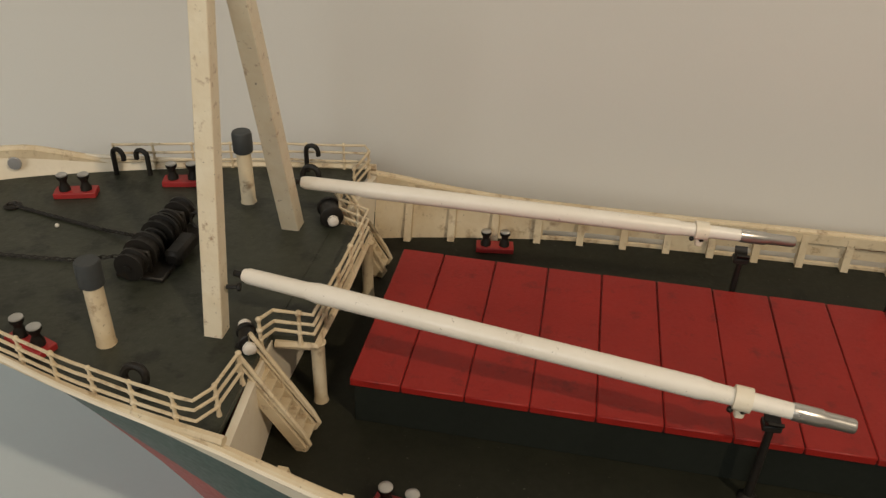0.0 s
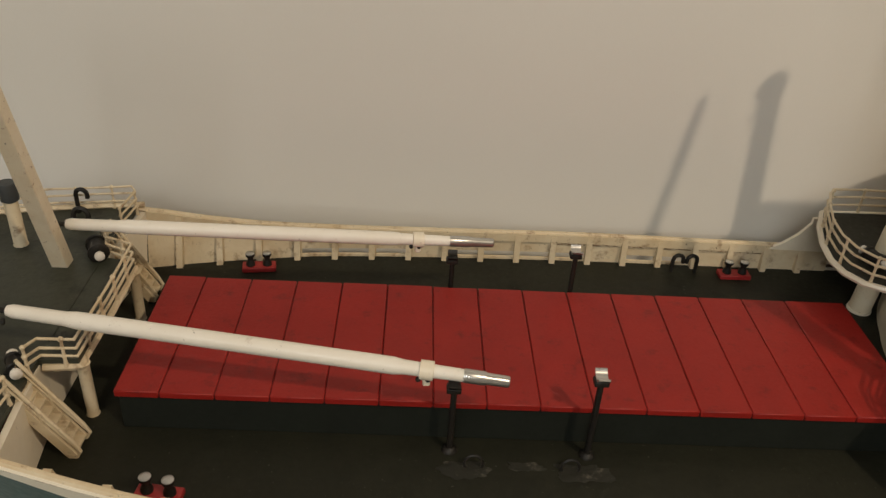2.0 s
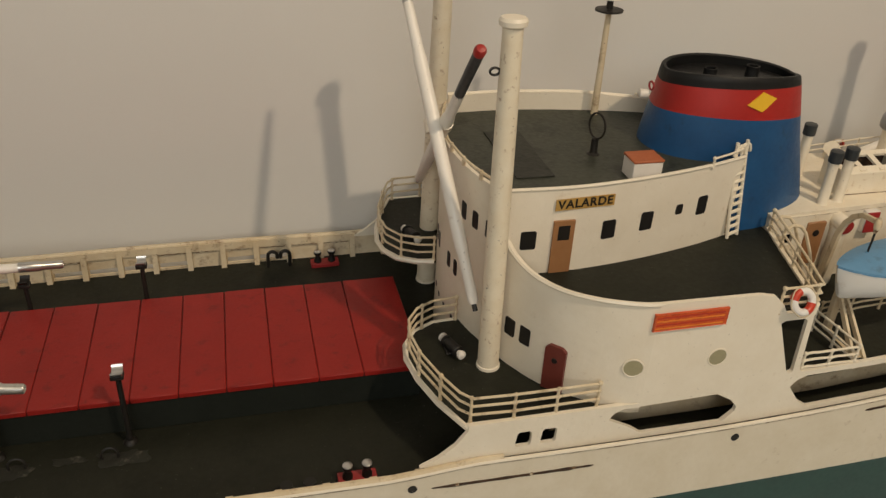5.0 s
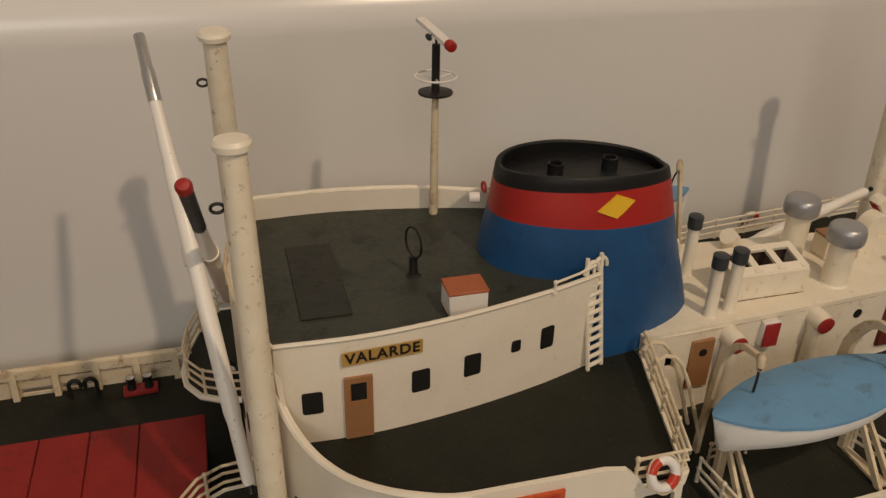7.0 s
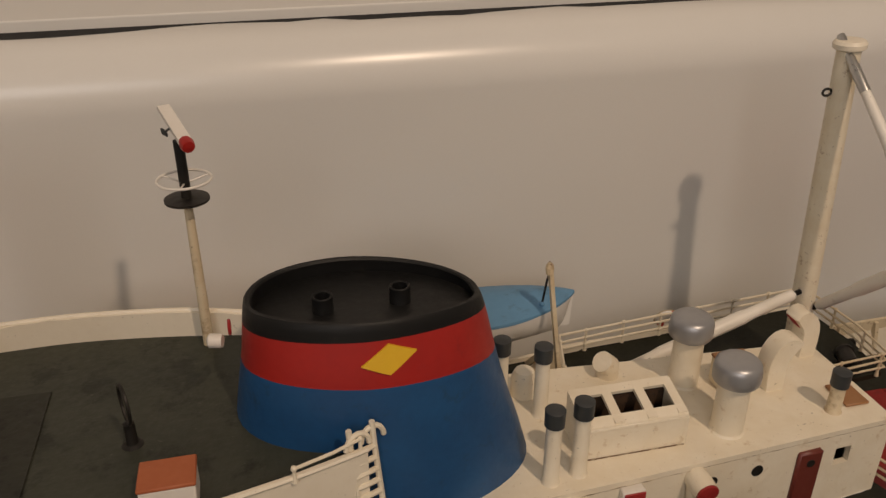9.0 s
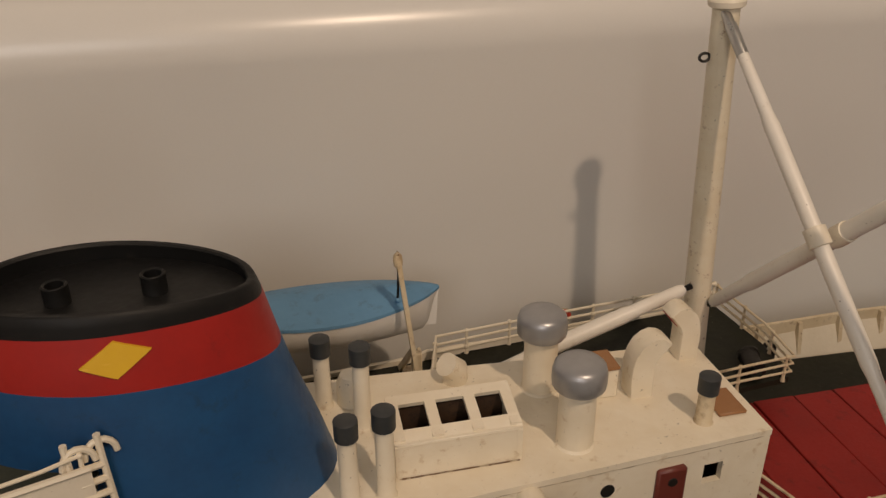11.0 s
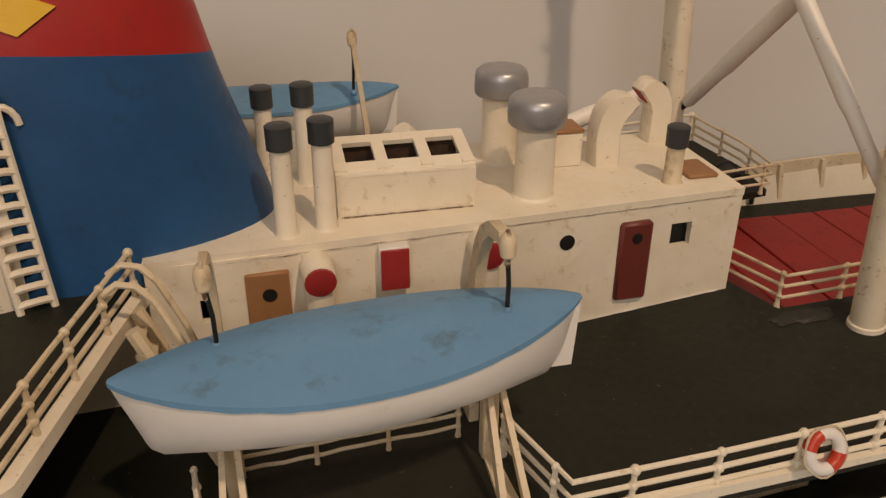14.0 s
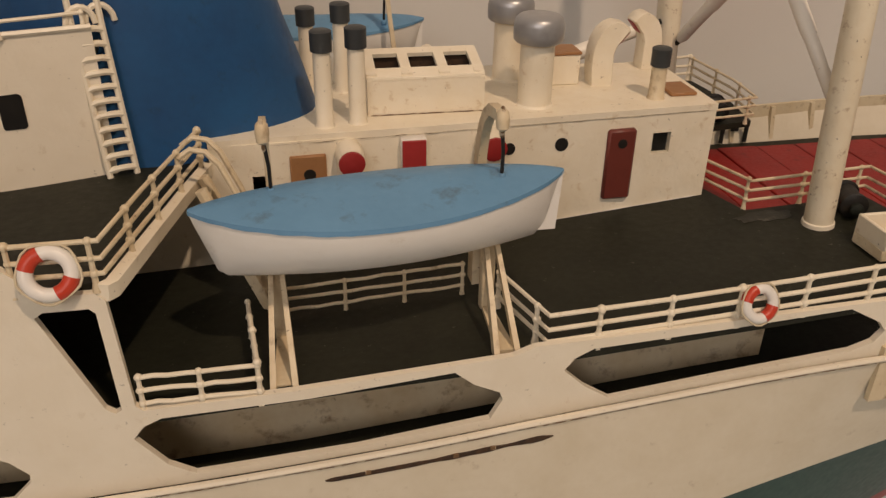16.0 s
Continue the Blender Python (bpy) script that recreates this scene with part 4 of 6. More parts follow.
# ---- hose crooks: small black hooked pipes ----
def crook(x, y, z, h, d, label="black bent vent pipe standing by the rail"):
    d = Vector(d).normalized()
    o = Vector((x, y, z))
    pts = [o, o + Vector((0, 0, h * 0.75))] + [o + Vector((0, 0, h * 0.75)) + d * 0.042 * (1 - math.cos(a)) + Vector((0, 0, 0.042 * math.sin(a))) for a in [math.pi * k / 6 for k in range(1, 7)]]
    pts.append(pts[-1] - Vector((0, 0, 0.03)))
    solo("vent_pipe", tube(M(), pts, 0.017, 8), IRON, (x, y, z), label, "pipe", "bent vent pipes")


for x, y, z, h, d in ((-2.02, 0.82, FO, 0.20, (1, -0.2, 0)), (-1.80, 0.86, FO, 0.18, (-1, 0.1, 0)), (-0.80, 1.16, FO, 0.21, (1, 0, 0)), (3.90, 1.42, -0.10, 0.16, (1, 0, 0)), (4.10, 1.42, -0.10, 0.16, (-1, 0, 0)), (11.35, 1.40, 0.19, 0.17, (1, 0, 0)), (11.55, 1.40, 0.19, 0.17, (-1, 0, 0))):
    crook(x, y, z, h, d)

# ---- cylindrical vents on the forecastle ----
for x, y in ((-1.18, -0.80), (-1.03, 0.68)):
    th = thing("deck_vent", (x, y, FO), "cream pipe vent with a dark grey drum cap", "vent", "forecastle vents")
    part("pipe", lathe(M(), [(0.052, 0), (0.047, 0.01), (0.046, 0.37)], (x, y, FO), 14), AGED, th)
    part("cap", lathe(M(), [(0.050, 0.35), (0.061, 0.36), (0.062, 0.475), (0.055, 0.49), (0.0, 0.492)], (x, y, FO), 16), GREYCAP, th, "dark grey drum cap")

# ---- anchor windlass and chains ----
wl = thing("windlass", (-1.28, 0.0, FO), "black cast anchor windlass with drums", "windlass")
part("bed", box(M(), -1.42, -1.14, -0.28, 0.30, FO, FO + 0.03, 0.008), IRON, wl)
part("axle", tube(M(), [(-1.30, -0.34, FO + 0.11), (-1.30, 0.34, FO + 0.11)], 0.022, 10), IRON, wl)
for y0, y1, r in ((-0.33, -0.25, 0.085), (-0.20, -0.10, 0.10), (-0.09, -0.02, 0.075), (0.0, 0.09, 0.10), (0.11, 0.17, 0.09), (0.25, 0.33, 0.085)):
    part("drum", lathe(M(), [(r * 0.7, 0), (r, 0.004), (r, 0.016), (r * 0.78, 0.022), (r * 0.78, y1 - y0 - 0.022), (r, y1 - y0 - 0.016), (r, y1 - y0), (r * 0.6, y1 - y0)], (-1.30, y0, FO + 0.11), 16, (0, 1, 0)), IRON, wl)
for y in (-0.225, 0.20):
    part("frame", box(M(), -1.37, -1.22, y - 0.012, y + 0.012, FO + 0.02, FO + 0.17, 0.008), IRON, wl)
part("motor", box(M(), -1.20, -1.10, -0.14, 0.10, FO + 0.02, FO + 0.11, 0.02), IRON, wl)
part("handwheel", tube(M(), [(-1.16 + 0.05 * math.cos(a), 0.24, FO + 0.10 + 0.05 * math.sin(a)) for a in [2 * math.pi * k / 14 for k in range(14)]], 0.01, 6, True), IRON, wl)
for pts in ([(-1.40, -0.15, 0.05), (-1.75, -0.20, 0.0), (-2.2, -0.24, 0.0), (-2.9, -0.25, 0.0)], [(-1.40, 0.04, 0.05), (-1.75, 0.14, 0.0), (-2.15, 0.22, 0.0), (-2.40, 0.27, 0.0)]):
    th = thing("anchor_chain", (pts[0][0], pts[0][1], FO), "thin dark anchor chain lying on the deck", "chain", "anchor chains")
    bm = M()
    line = along([(x, y, FO + 0.014 + z) for x, y, z in pts], 46)
    for k in range(45):
        a, b = line[k], line[k + 1]
        d = (b - a).normalized()
        s, u = frame_axes(d)
        w = s if k % 2 else u
        tube(bm, [a + (b - a) * 0.5 + d * 0.022 * math.cos(t) + w * 0.011 * math.sin(t) for t in [2 * math.pi * j / 8 for j in range(8)]], 0.005, 4, True)
    tagged(part("chain_run", bm, IRON, th), kind="stuff")
solo("hawse_pipe", lathe(M(), [(0.05, 0), (0.055, 0.012), (0.035, 0.02), (0.028, 0.008)], (-2.42, 0.275, FO), 12), IRON, (-2.42, 0.275, FO), "dark deck pipe at the end of the chain", "pipe")
solo("deck_stud", blob(M(), (-2.02, 0.12, FO + 0.012), 0.014), WHITE, (-2.02, 0.12, FO), "tiny white stud on the deck", "stud")

# ---- cargo winch drums ----
def winch(x, y, z, d, r, ln, label, ends=None):
    d = Vector(d).normalized()
    o = Vector((x, y, z + r * 0.95))
    th = thing("cargo_winch", (x, y, z), label, "winch", "cargo winches")
    part("drum", lathe(M(), [(r * 0.9, -ln / 2), (r, -ln / 2 + 0.005), (r, -ln / 2 + 0.02), (r * 0.82, -ln / 2 + 0.024), (r * 0.82, ln / 2 - 0.024), (r, ln / 2 - 0.02), (r, ln / 2 - 0.005), (r * 0.9, ln / 2)], o, 18, d), IRON, th, "black drum")
    for k in (-1, 1):
        part("axle_end", lathe(M(), [(0.02, 0), (0.02, 0.02), (0.034, 0.025), (0.034, 0.045), (0.02, 0.055)], o + d * k * ln / 2, 10, d * k), ends or WHITE, th, "painted shaft end")
    part("foot", box(M(), x - 0.05, x + 0.05, y - 0.05, y + 0.05, z, z + r * 0.4, 0.006), IRON, th)
    return th


winch(-0.50, -0.66, FO, (0.55, -1, 0), 0.050, 0.12, "black drum winch with white shaft ends on the forecastle")
winch(-0.45, 0.56, FO, (0.5, -1, 0), 0.072, 0.15, "black drum winch with white shaft ends on the forecastle")
winch(5.10, -0.74, 0.40, (0.35, -1, 0), 0.046, 0.17, "dark drum winch with white shaft ends on the bridge wing")
winch(5.10, 0.72, 0.49, (0.35, -1, 0), 0.055, 0.15, "dark drum winch with white shaft ends on the bridge wing")
winch(10.86, -0.72, upper(10.86), (0.35, 1, 0), 0.07, 0.19, "dark drum winch beside the aft mast", COAMING)
winch(10.86, 0.72, upper(10.86), (0.35, 1, 0), 0.07, 0.19, "dark drum winch beside the aft mast", COAMING)

# fairlead wheels lying by the rail
for x, y in ((-0.88, -1.06), (-0.72, 1.0)):
    solo("fairlead", tube(M(), [(x + 0.055 * math.cos(a), y + 0.012 * math.sin(a), FO + 0.065 + 0.055 * math.sin(a)) for a in [2 * math.pi * k / 18 for k in range(18)]], 0.02, 8, True), IRON, (x, y, FO), "small black rubber ring standing on deck", "fairlead", "fairleads")

# ---- masts ----
def round_mast(x, y, z, tx, ty, tz, r0, r1, label, ring=1):
    th = thing("derrick_mast", (x, y, z), label, "mast", "derrick masts")
    a, b = Vector((x, y, z)), Vector((tx, ty, tz))
    d = (b - a).normalized()
    part("post", tube(M(), [a, a.lerp(b, 0.3), a.lerp(b, 0.7), b], [r0, r0 * 0.97, (r0 + r1) / 2, r1], 18), SPECKLED, th)
    part("cap", lathe(M(), [(r1, -0.03), (r1 * 1.36, -0.015), (r1 * 1.4, 0.012), (r1 * 1.2, 0.03), (0.0, 0.034)], b, 18, d), CREAM, th, "flat round cap")
    o = b - d * 0.28 + Vector((-r1, 0, 0)) * abs(ring)
    part("eye_ring", tube(M(), [o + Vector((-0.03 + 0.03 * math.cos(t), 0, 0.022 * math.sin(t))) for t in [2 * math.pi * k / 12 for k in range(12)]], 0.008, 6, True), IRON, th, "black wire eye")
    part("foot_ring", lathe(M(), [(r0 * 1.12, 0), (r0 * 1.1, 0.02), (r0, 0.025)], a, 18, d), CREAM, th)
    return th


round_mast(5.31, -0.945, 0.40, 5.30, -0.875, 2.80, 0.076, 0.061, "tall cream tapered mast on the bridge wing")
round_mast(5.31, 0.975, -0.10, 5.285, 0.67, 2.86, 0.085, 0.068, "tall cream tapered mast through the far bridge wing", -1)
round_mast(10.64, -0.81, upper(10.64), 10.50, -0.80, 2.95, 0.072, 0.062, "tall cream tapered aft mast on the poop deck")
round_mast(10.52, 0.86, upper(10.5), 10.40, 0.85, 2.95, 0.080, 0.070, "tall cream tapered aft mast on the poop deck", -1)
# square kingposts on the forecastle
for (x, y), (tx, ty, tz) in (((-0.69, -0.60), (-0.66, -0.27, 2.45)), ((-0.66, 0.46), (-0.573, -0.295, 2.47))):
    th = thing("kingpost", (x, y, FO), "square cream-painted kingpost leaning inwards on the forecastle", "mast", "kingposts")
    a, b = Vector((x, y, FO)), Vector((tx, ty, tz))
    bm = M()
    loops = []
    for k in range(9):
        p, h = a.lerp(b, k / 8), (0.049 if y < 0 else 0.055) - 0.006 * k / 8
        loops.append([p + Vector((dx * h, dy * h, 0)) for dx, dy in ((-1, -0.9), (-0.9, -1), (0.9, -1), (1, -0.9), (1, 0.9), (0.9, 1), (-0.9, 1), (-1, 0.9))])
    rings(bm, loops)
    part("post", bm, SPECKLED, th)
    part("hinge", lathe(M(), [(0.012, 0), (0.012, 0.05), (0.022, 0.055), (0.022, 0.07)], a + Vector((0.07, 0.03, 0.27)), 8, (1, 0.2, 0)), IRON, th, "black iron boom hinge")

# ---- derrick booms ----
def boom(a, b, r, label, ends="silver", tip=0.28, clampat=None):
    a, b = Vector(a), Vector(b)
    d = (b - a).normalized()
    ln = (b - a).length
    th = thing("derrick_boom", a, label, "boom", "derrick booms")
    main = ln - tip
    part("spar", tube(M(), [a + d * 0.0, a + d * 0.03, a + d * 0.34, a + d * 0.40, a + d * (main - 0.42), a + d * (main - 0.36), a + d * main], [r * 0.62, r * 0.8, r * 0.84, r, r, r * 0.84, r * 0.72], 16), BOOMWHITE, th, "cream painted round spar")
    if ends == "silver":
        part("tip_tube", lathe(M(), [(r * 0.80, main - 0.02), (r * 0.80, main + tip * 0.42), (r * 0.68, main + tip * 0.46), (r * 0.66, ln - 0.01), (r * 0.56, ln), (r * 0.48, ln - 0.02)], a, 14, d), SILVER, th, "bare metal tip")
    elif ends == "red":
        part("tip_tube", lathe(M(), [(r * 0.72, main - 0.02), (r * 0.72, ln - 0.03)], a, 14, d), GREYCAP, th, "dark grey tip")
        part("tip_cap", lathe(M(), [(r * 0.76, ln - 0.05), (r * 0.8, ln - 0.01), (r * 0.55, ln + 0.012), (0, ln + 0.016)], a, 14, d), FUNRED, th, "shiny red end cap")
    part("heel_pin", tube(M(), [a - d * 0.05, a + d * 0.01], 0.018, 8), IRON, th, "dark iron heel pin")
    if clampat:
        o = a + d * clampat
        part("band", lathe(M(), [(r * 0.9, -0.04), (r * 1.12, -0.038), (r * 1.12, 0.038), (r * 0.9, 0.04)], o, 16, d), CREAM, th, "cream band")
        part("band_ear", box(M(), o.x - 0.022, o.x + 0.022, o.y - 0.03, o.y + 0.03, o.z - r * 1.9, o.z - r * 0.8, 0.008), CREAM, th)
        for k in (-0.028, 0.028):
            part("bolt", blob(M(), (o.x + k - 0.02, o.y - r * 0.6, o.z - r * 0.85), 0.016), IRON, th)
    return th


boom((-0.57, -0.47, 0.65), (2.30, -0.785, 0.525), 0.051, "long cream derrick boom resting over the red hatch", tip=0.24, clampat=2.42)
boom((-0.60, 0.50, 0.66), (2.31, 0.76, 0.50), 0.050, "long cream derrick boom resting over the red hatch", tip=0.30, clampat=2.38)
boom((5.20, -0.86, 0.88), (4.893, 0.52, 2.927), 0.047, "raised cream derrick boom crossing before the bridge", tip=0.36)
boom((5.17, 0.80, 1.02), (5.09, -0.97, 2.68), 0.047, "raised cream derrick boom with dark tip and red cap", "red", 0.62)
boom((10.61, -0.74, 1.28), (10.36, 0.90, 3.0), 0.039, "raised cream derrick boom crossing over the aft hatch", tip=0.36)
boom((10.54, 0.76, 1.20), (10.74, -0.95, 2.93), 0.047, "raised cream derrick boom crossing over the aft hatch", "red", 0.55)
boom((10.36, 0.80, 1.29), (8.78, 0.74, 0.79), 0.049, "lowered cream derrick boom lying beside the mast house", tip=0.24)
for o, pair in (((5.085, -0.12, 1.80), (((5.04, -0.123, 1.886), (-0.32, 1.48, 2.02)), ((5.128, -0.123, 1.886), (-0.08, -1.77, 1.66)))), ((10.57, -0.04, 1.94), (((10.504, -0.042, 2.012), (-0.25, 1.64, 1.72)), ((10.634, -0.042, 2.012), (0.2, -1.71, 1.73))))):
    th = thing("boom_clamp", o, "cream lashing band tying two crossed booms", "clamp", "boom clamps")
    for at, d in pair:
        part("band", lathe(M(), [(0.040, -0.05), (0.055, -0.046), (0.055, 0.046), (0.040, 0.05)], Vector(at), 14, Vector(d)), CREAM, th)

# ---- crutch posts on deck ----
for x, y, bare in ((2.0, -0.70, 0), (2.02, 0.68, 0), (2.84, -0.71, 1), (2.90, 0.66, 1)):
    th = thing("boom_crutch", (x, y, -0.10), "black iron crutch post with a bright metal saddle", "crutch post", "boom crutches")
    h = 0.60 if bare else 0.50
    part("post", tube(M(), [(x, y, -0.10), (x, y, -0.10 + h)], [0.021, 0.018], 10), IRON, th, "black iron post")
    part("collar", box(M(), x - 0.045, x + 0.04, y - 0.035, y + 0.035, -0.10 + h - 0.03, -0.10 + h + 0.006, 0.006), IRON, th, "black iron collar")
    part("foot", lathe(M(), [(0.05, 0), (0.045, 0.015), (0.026, 0.03)], (x, y, -0.10), 12), IRON, th)
    bm = M()
    z = -0.10 + h
    loops = []
    for xo in (-0.028, 0.028):
        loops.append([(x + xo * 1.25, y + 0.062 * math.cos(t), z + 0.055 - 0.055 * math.sin(t)) for t in [math.pi * (0.08 + 0.84 * k / 8) for k in range(9)]] + [(x + xo * 1.25, y + 0.050 * math.cos(t), z + 0.058 - 0.044 * math.sin(t)) for t in [math.pi * (0.92 - 0.84 * k / 8) for k in range(9)]])
    rings(bm, loops)
    part("saddle", bm, SILVER if bare else IRON, th, "bright metal saddle" if bare else "black iron saddle")
    ring_x = x + (0.14 if not bare else -0.12)
    ry = y - 0.13 if y < 0 else y + 0.14
    solo("deck_ring", tube(M(), [(ring_x + 0.055 * math.cos(t), ry + 0.01 * math.sin(t), -0.075 + 0.055 * math.sin(t)) for t in [2 * math.pi * k / 16 for k in range(16)]], 0.009, 6, True), IRON, (ring_x, ry, -0.10), "black wire deck eye beside the hatch", "deck eye", "deck eyes")

# ---- forecastle stairs ----
def stair(a, b, w, n, label):
    a, b = Vector(a), Vector(b)
    th = thing("stairway", b, label, "stairs", "deck stairs")
    side = Vector((0, 1, 0)) * w / 2
    d = (b - a).normalized()
    up = Vector((-d.z, 0, d.x)) if d.x > 0 else Vector((d.z, 0, -d.x))
    for k in (-1, 1):
        o = side * k
        bm = M()
        rings(bm, [[p + o + up * u + Vector((0, e, 0)) for u, e in ((-0.035, -0.010), (0.025, -0.010), (0.025, 0.010), (-0.035, 0.010))] for p in (a, b)])
        part("stringer", bm, AGED, th)
        top_a, top_b = a + o + Vector((0, 0, 0.13)), b + o + Vector((0, 0, 0.12))
        part("handrail", tube(M(), [a + o + Vector((-0.01, 0, 0.02)), top_a, top_b, b + o + Vector((0.03, 0, 0.05)), b + o + Vector((0.0, 0, 0.0))], 0.012, 7), AGED, th)
        part("midrail", tube(M(), [a + o + Vector((0, 0, 0.07)), b + o + Vector((0.02, 0, 0.065))], 0.009, 6), AGED, th)
        part("baluster", tube(M(), [a.lerp(b, 0.5) + o, a.lerp(b, 0.5) + o + Vector((0, 0, 0.13))], 0.010, 6), AGED, th)
    for k in range(n):
        p = a.lerp(b, (k + 0.6) / (n + 0.2))
        part("tread", box(M(), p.x - 0.03, p.x + 0.03, p.y - w / 2, p.y + w / 2, p.z - 0.006, p.z + 0.006, 0), AGED, th)
    return th


stair((-0.46, -0.79, 0.36), (-0.17, -0.78, -0.10), 0.155, 8, "steep cream stairway from forecastle to main deck")
stair((-0.46, 0.79, 0.36), (-0.17, 0.78, -0.10), 0.155, 8, "steep cream stairway from forecastle to main deck")

# forecastle rails
edge_n = [(-2.1 + 1.68 * k / 12, -beam(-2.1 + 1.68 * k / 12) + 0.03, FO) for k in range(13)]
railing(edge_n[:-1] + [(-0.49, -1.26, FO), (-0.44, -1.17, FO), (-0.42, -0.93, FO)], 10, "stained cream wire railing along the forecastle edge", (0.06, 0.12, 0.18))
edge_f = [(-2.05 + 1.63 * k / 12, beam(-2.05 + 1.63 * k / 12) - 0.03, FO) for k in range(13)]
railing(edge_f + [(-0.37, 1.20, FO), (-0.40, 0.93, FO)], 9, "stained cream wire railing along the forecastle edge", (0.06, 0.12, 0.18))
railing([(-0.42, -0.68, FO), (-0.39, -0.57, FO - 0.02), (-0.20, -0.53, FO - 0.05), (-0.19, 0.0, FO - 0.05), (-0.20, 0.53, FO - 0.05), (-0.39, 0.57, FO - 0.02), (-0.42, 0.68, FO)], 8, "stained cream wire railing across the forecastle break", (0.06, 0.12, 0.185), AGED, 0.013)

# ---- funnel ----
fun = thing("funnel", (7.45, 0, 1.05), "blue ship funnel with red band, yellow diamond and black top", "funnel")
F0 = [(1.05, 6.62, 8.21, 0.475), (1.86, 6.77, 7.985, 0.405), (2.11, 6.80, 7.92, 0.350), (2.24, 6.83, 7.88, 0.325)]


def fun_ring(z, off=0.0, n=48):
    x0, x1, w = (spline([(r[0], r[k]) for r in F0], z) for k in (1, 2, 3))
    x0, x1, w = x0 + off, x1 - off, w - off
    out = []
    for k in range(n):
        a = 2 * math.pi * k / n
        c, s = math.cos(a), math.sin(a)
        u = (1 - c) / 2
        xx = x0 + (x1 - x0) * u
        yy = w * math.copysign(abs(s) ** 0.92, s) * (1.05 - 0.22 * max(u - 0.45, 0))
        rake = ((0.06 if s < 0 else 0.025) * abs(s) - (0.04 + (0.25 if z < 2.06 else 0.30) * abs(z - 2.06)) * (u - 0.5)) * min(max((z - 1.4) / 0.4, 0), 1)
        out.append(Vector((xx, yy, z + rake)))
    return out


def fun_band(z0, z1, n):
    bm = M()
    rings(bm, [fun_ring(z0 + (z1 - z0) * k / n) for k in range(n + 1)], False, False)
    return bm


part("blue_shell", fun_band(1.05, 1.86, 8), FUNBLUE, fun, "blue painted shell")
part("red_band", fun_band(1.86, 2.075, 4), FUNRED, fun, "red band")
bm = M()
rings(bm, [fun_ring(2.075), fun_ring(2.11), fun_ring(2.145), fun_ring(2.154, 0.008), fun_ring(2.154, 0.026), fun_ring(2.145, 0.036), fun_ring(2.08, 0.045)], False, True)
part("black_top", bm, BLACK, fun, "black rim and sunken top")
for x, y in ((7.16, -0.03), (7.52, -0.02)):
    part("exhaust_pipe", lathe(M(), [(0.056, 0), (0.050, 0.01), (0.050, 0.10), (0.044, 0.105), (0.036, 0.10), (0.036, 0.02)], (x, y, 2.09), 14), BLACK, fun, "short black exhaust pipe")
for sgn in (1, -1):
    c = Vector((7.40, 0, 2.05))

    def on_shell(x, z):
        ring = fun_ring(z - 0.05)
        for a, b in zip(ring, ring[1:]):
            if (a.y + b.y) * sgn > 0 and min(a.x, b.x) <= x <= max(a.x, b.x):
                return a.y + (b.y - a.y) * (x - a.x) / (b.x - a.x)
        return 0.0
    bm = M()
    n = 10
    ring_pts = [(-0.125, -0.015), (0.0, -0.068), (0.125, 0.015), (0.0, 0.068)]
    dia = [(a[0] + (b[0] - a[0]) * k / n, a[1] + (b[1] - a[1]) * k / n) for a, b in zip(ring_pts, ring_pts[1:] + ring_pts[:1]) for k in range(n)]
    rings(bm, [[Vector((c.x + u * q, on_shell(c.x + u * q, c.z + v * q) + sgn * o, c.z + v * q)) for u, v in dia] for q, o in ((1, 0.0), (1, 0.012), (0.7, 0.012), (0.4, 0.012), (0.1, 0.012))])
    part("diamond", bm, YELLOW, fun, "yellow diamond mark", smooth=False)
lp = thing("funnel_lamp", (6.74, 0.05, 2.02), "small white lamp on the funnel front", "lamp")
part("body", lathe(M(), [(0.03, 0), (0.034, 0.01), (0.034, 0.06), (0.02, 0.07)], (6.70, 0.0, 2.0), 12, (-1, 0.25, 0)), WHITE, lp)
part("ring", tube(M(), [(6.735, 0.03 + 0.035 * math.cos(t), 2.05 + 0.03 * math.sin(t)) for t in [2 * math.pi * k / 12 for k in range(12)]], 0.008, 6, True), RED, lp)

# ---- engine casing ----
cas = thing("engine_casing", (9.0, 0.05, 0.5), "long cream engine casing behind the funnel", "deckhouse")


def cas_w(x):
    return 0.53 - 0.155 * min(max((x - 7.9) / 2.3, 0), 1)


CX0, CX1 = 7.66, 10.24
near_c = Curve([(x, -cas_w(x) + 0.04) for x in [CX0 + (CX1 - CX0) * k / 8 for k in range(9)]])
hs = []
for x, z, w, h in ((7.88, 0.92, 0.035, 0.05), (9.945, 0.96, 0.052, 0.058)):
    s = near_c.near(x, -cas_w(x) + 0.04)
    hs.append((s - w, s + w, z - h, z + h))
part("side_wall", wall(M(), near_c, lambda s: upper(near_c.at(s).x) - 0.01, 1.13, hs, -0.035), WORN, cas)
far_c = Curve([(x, cas_w(x) + 0.06) for x in [CX0 + (CX1 - CX0) * k / 8 for k in range(9)]])
part("side_wall", wall(M(), far_c, lambda s: upper(far_c.at(s).x) - 0.01, 1.13, [], 0.035), WORN, cas)
part("aft_wall", box(M(), CX1 - 0.035, CX1, -cas_w(CX1) + 0.04, cas_w(CX1) + 0.06, 0.55, 1.13, 0.004), WORN, cas)
part("fore_wall", box(M(), CX0, CX0 + 0.035, -0.48, 0.58, 0.4, 1.13, 0), WORN, cas)
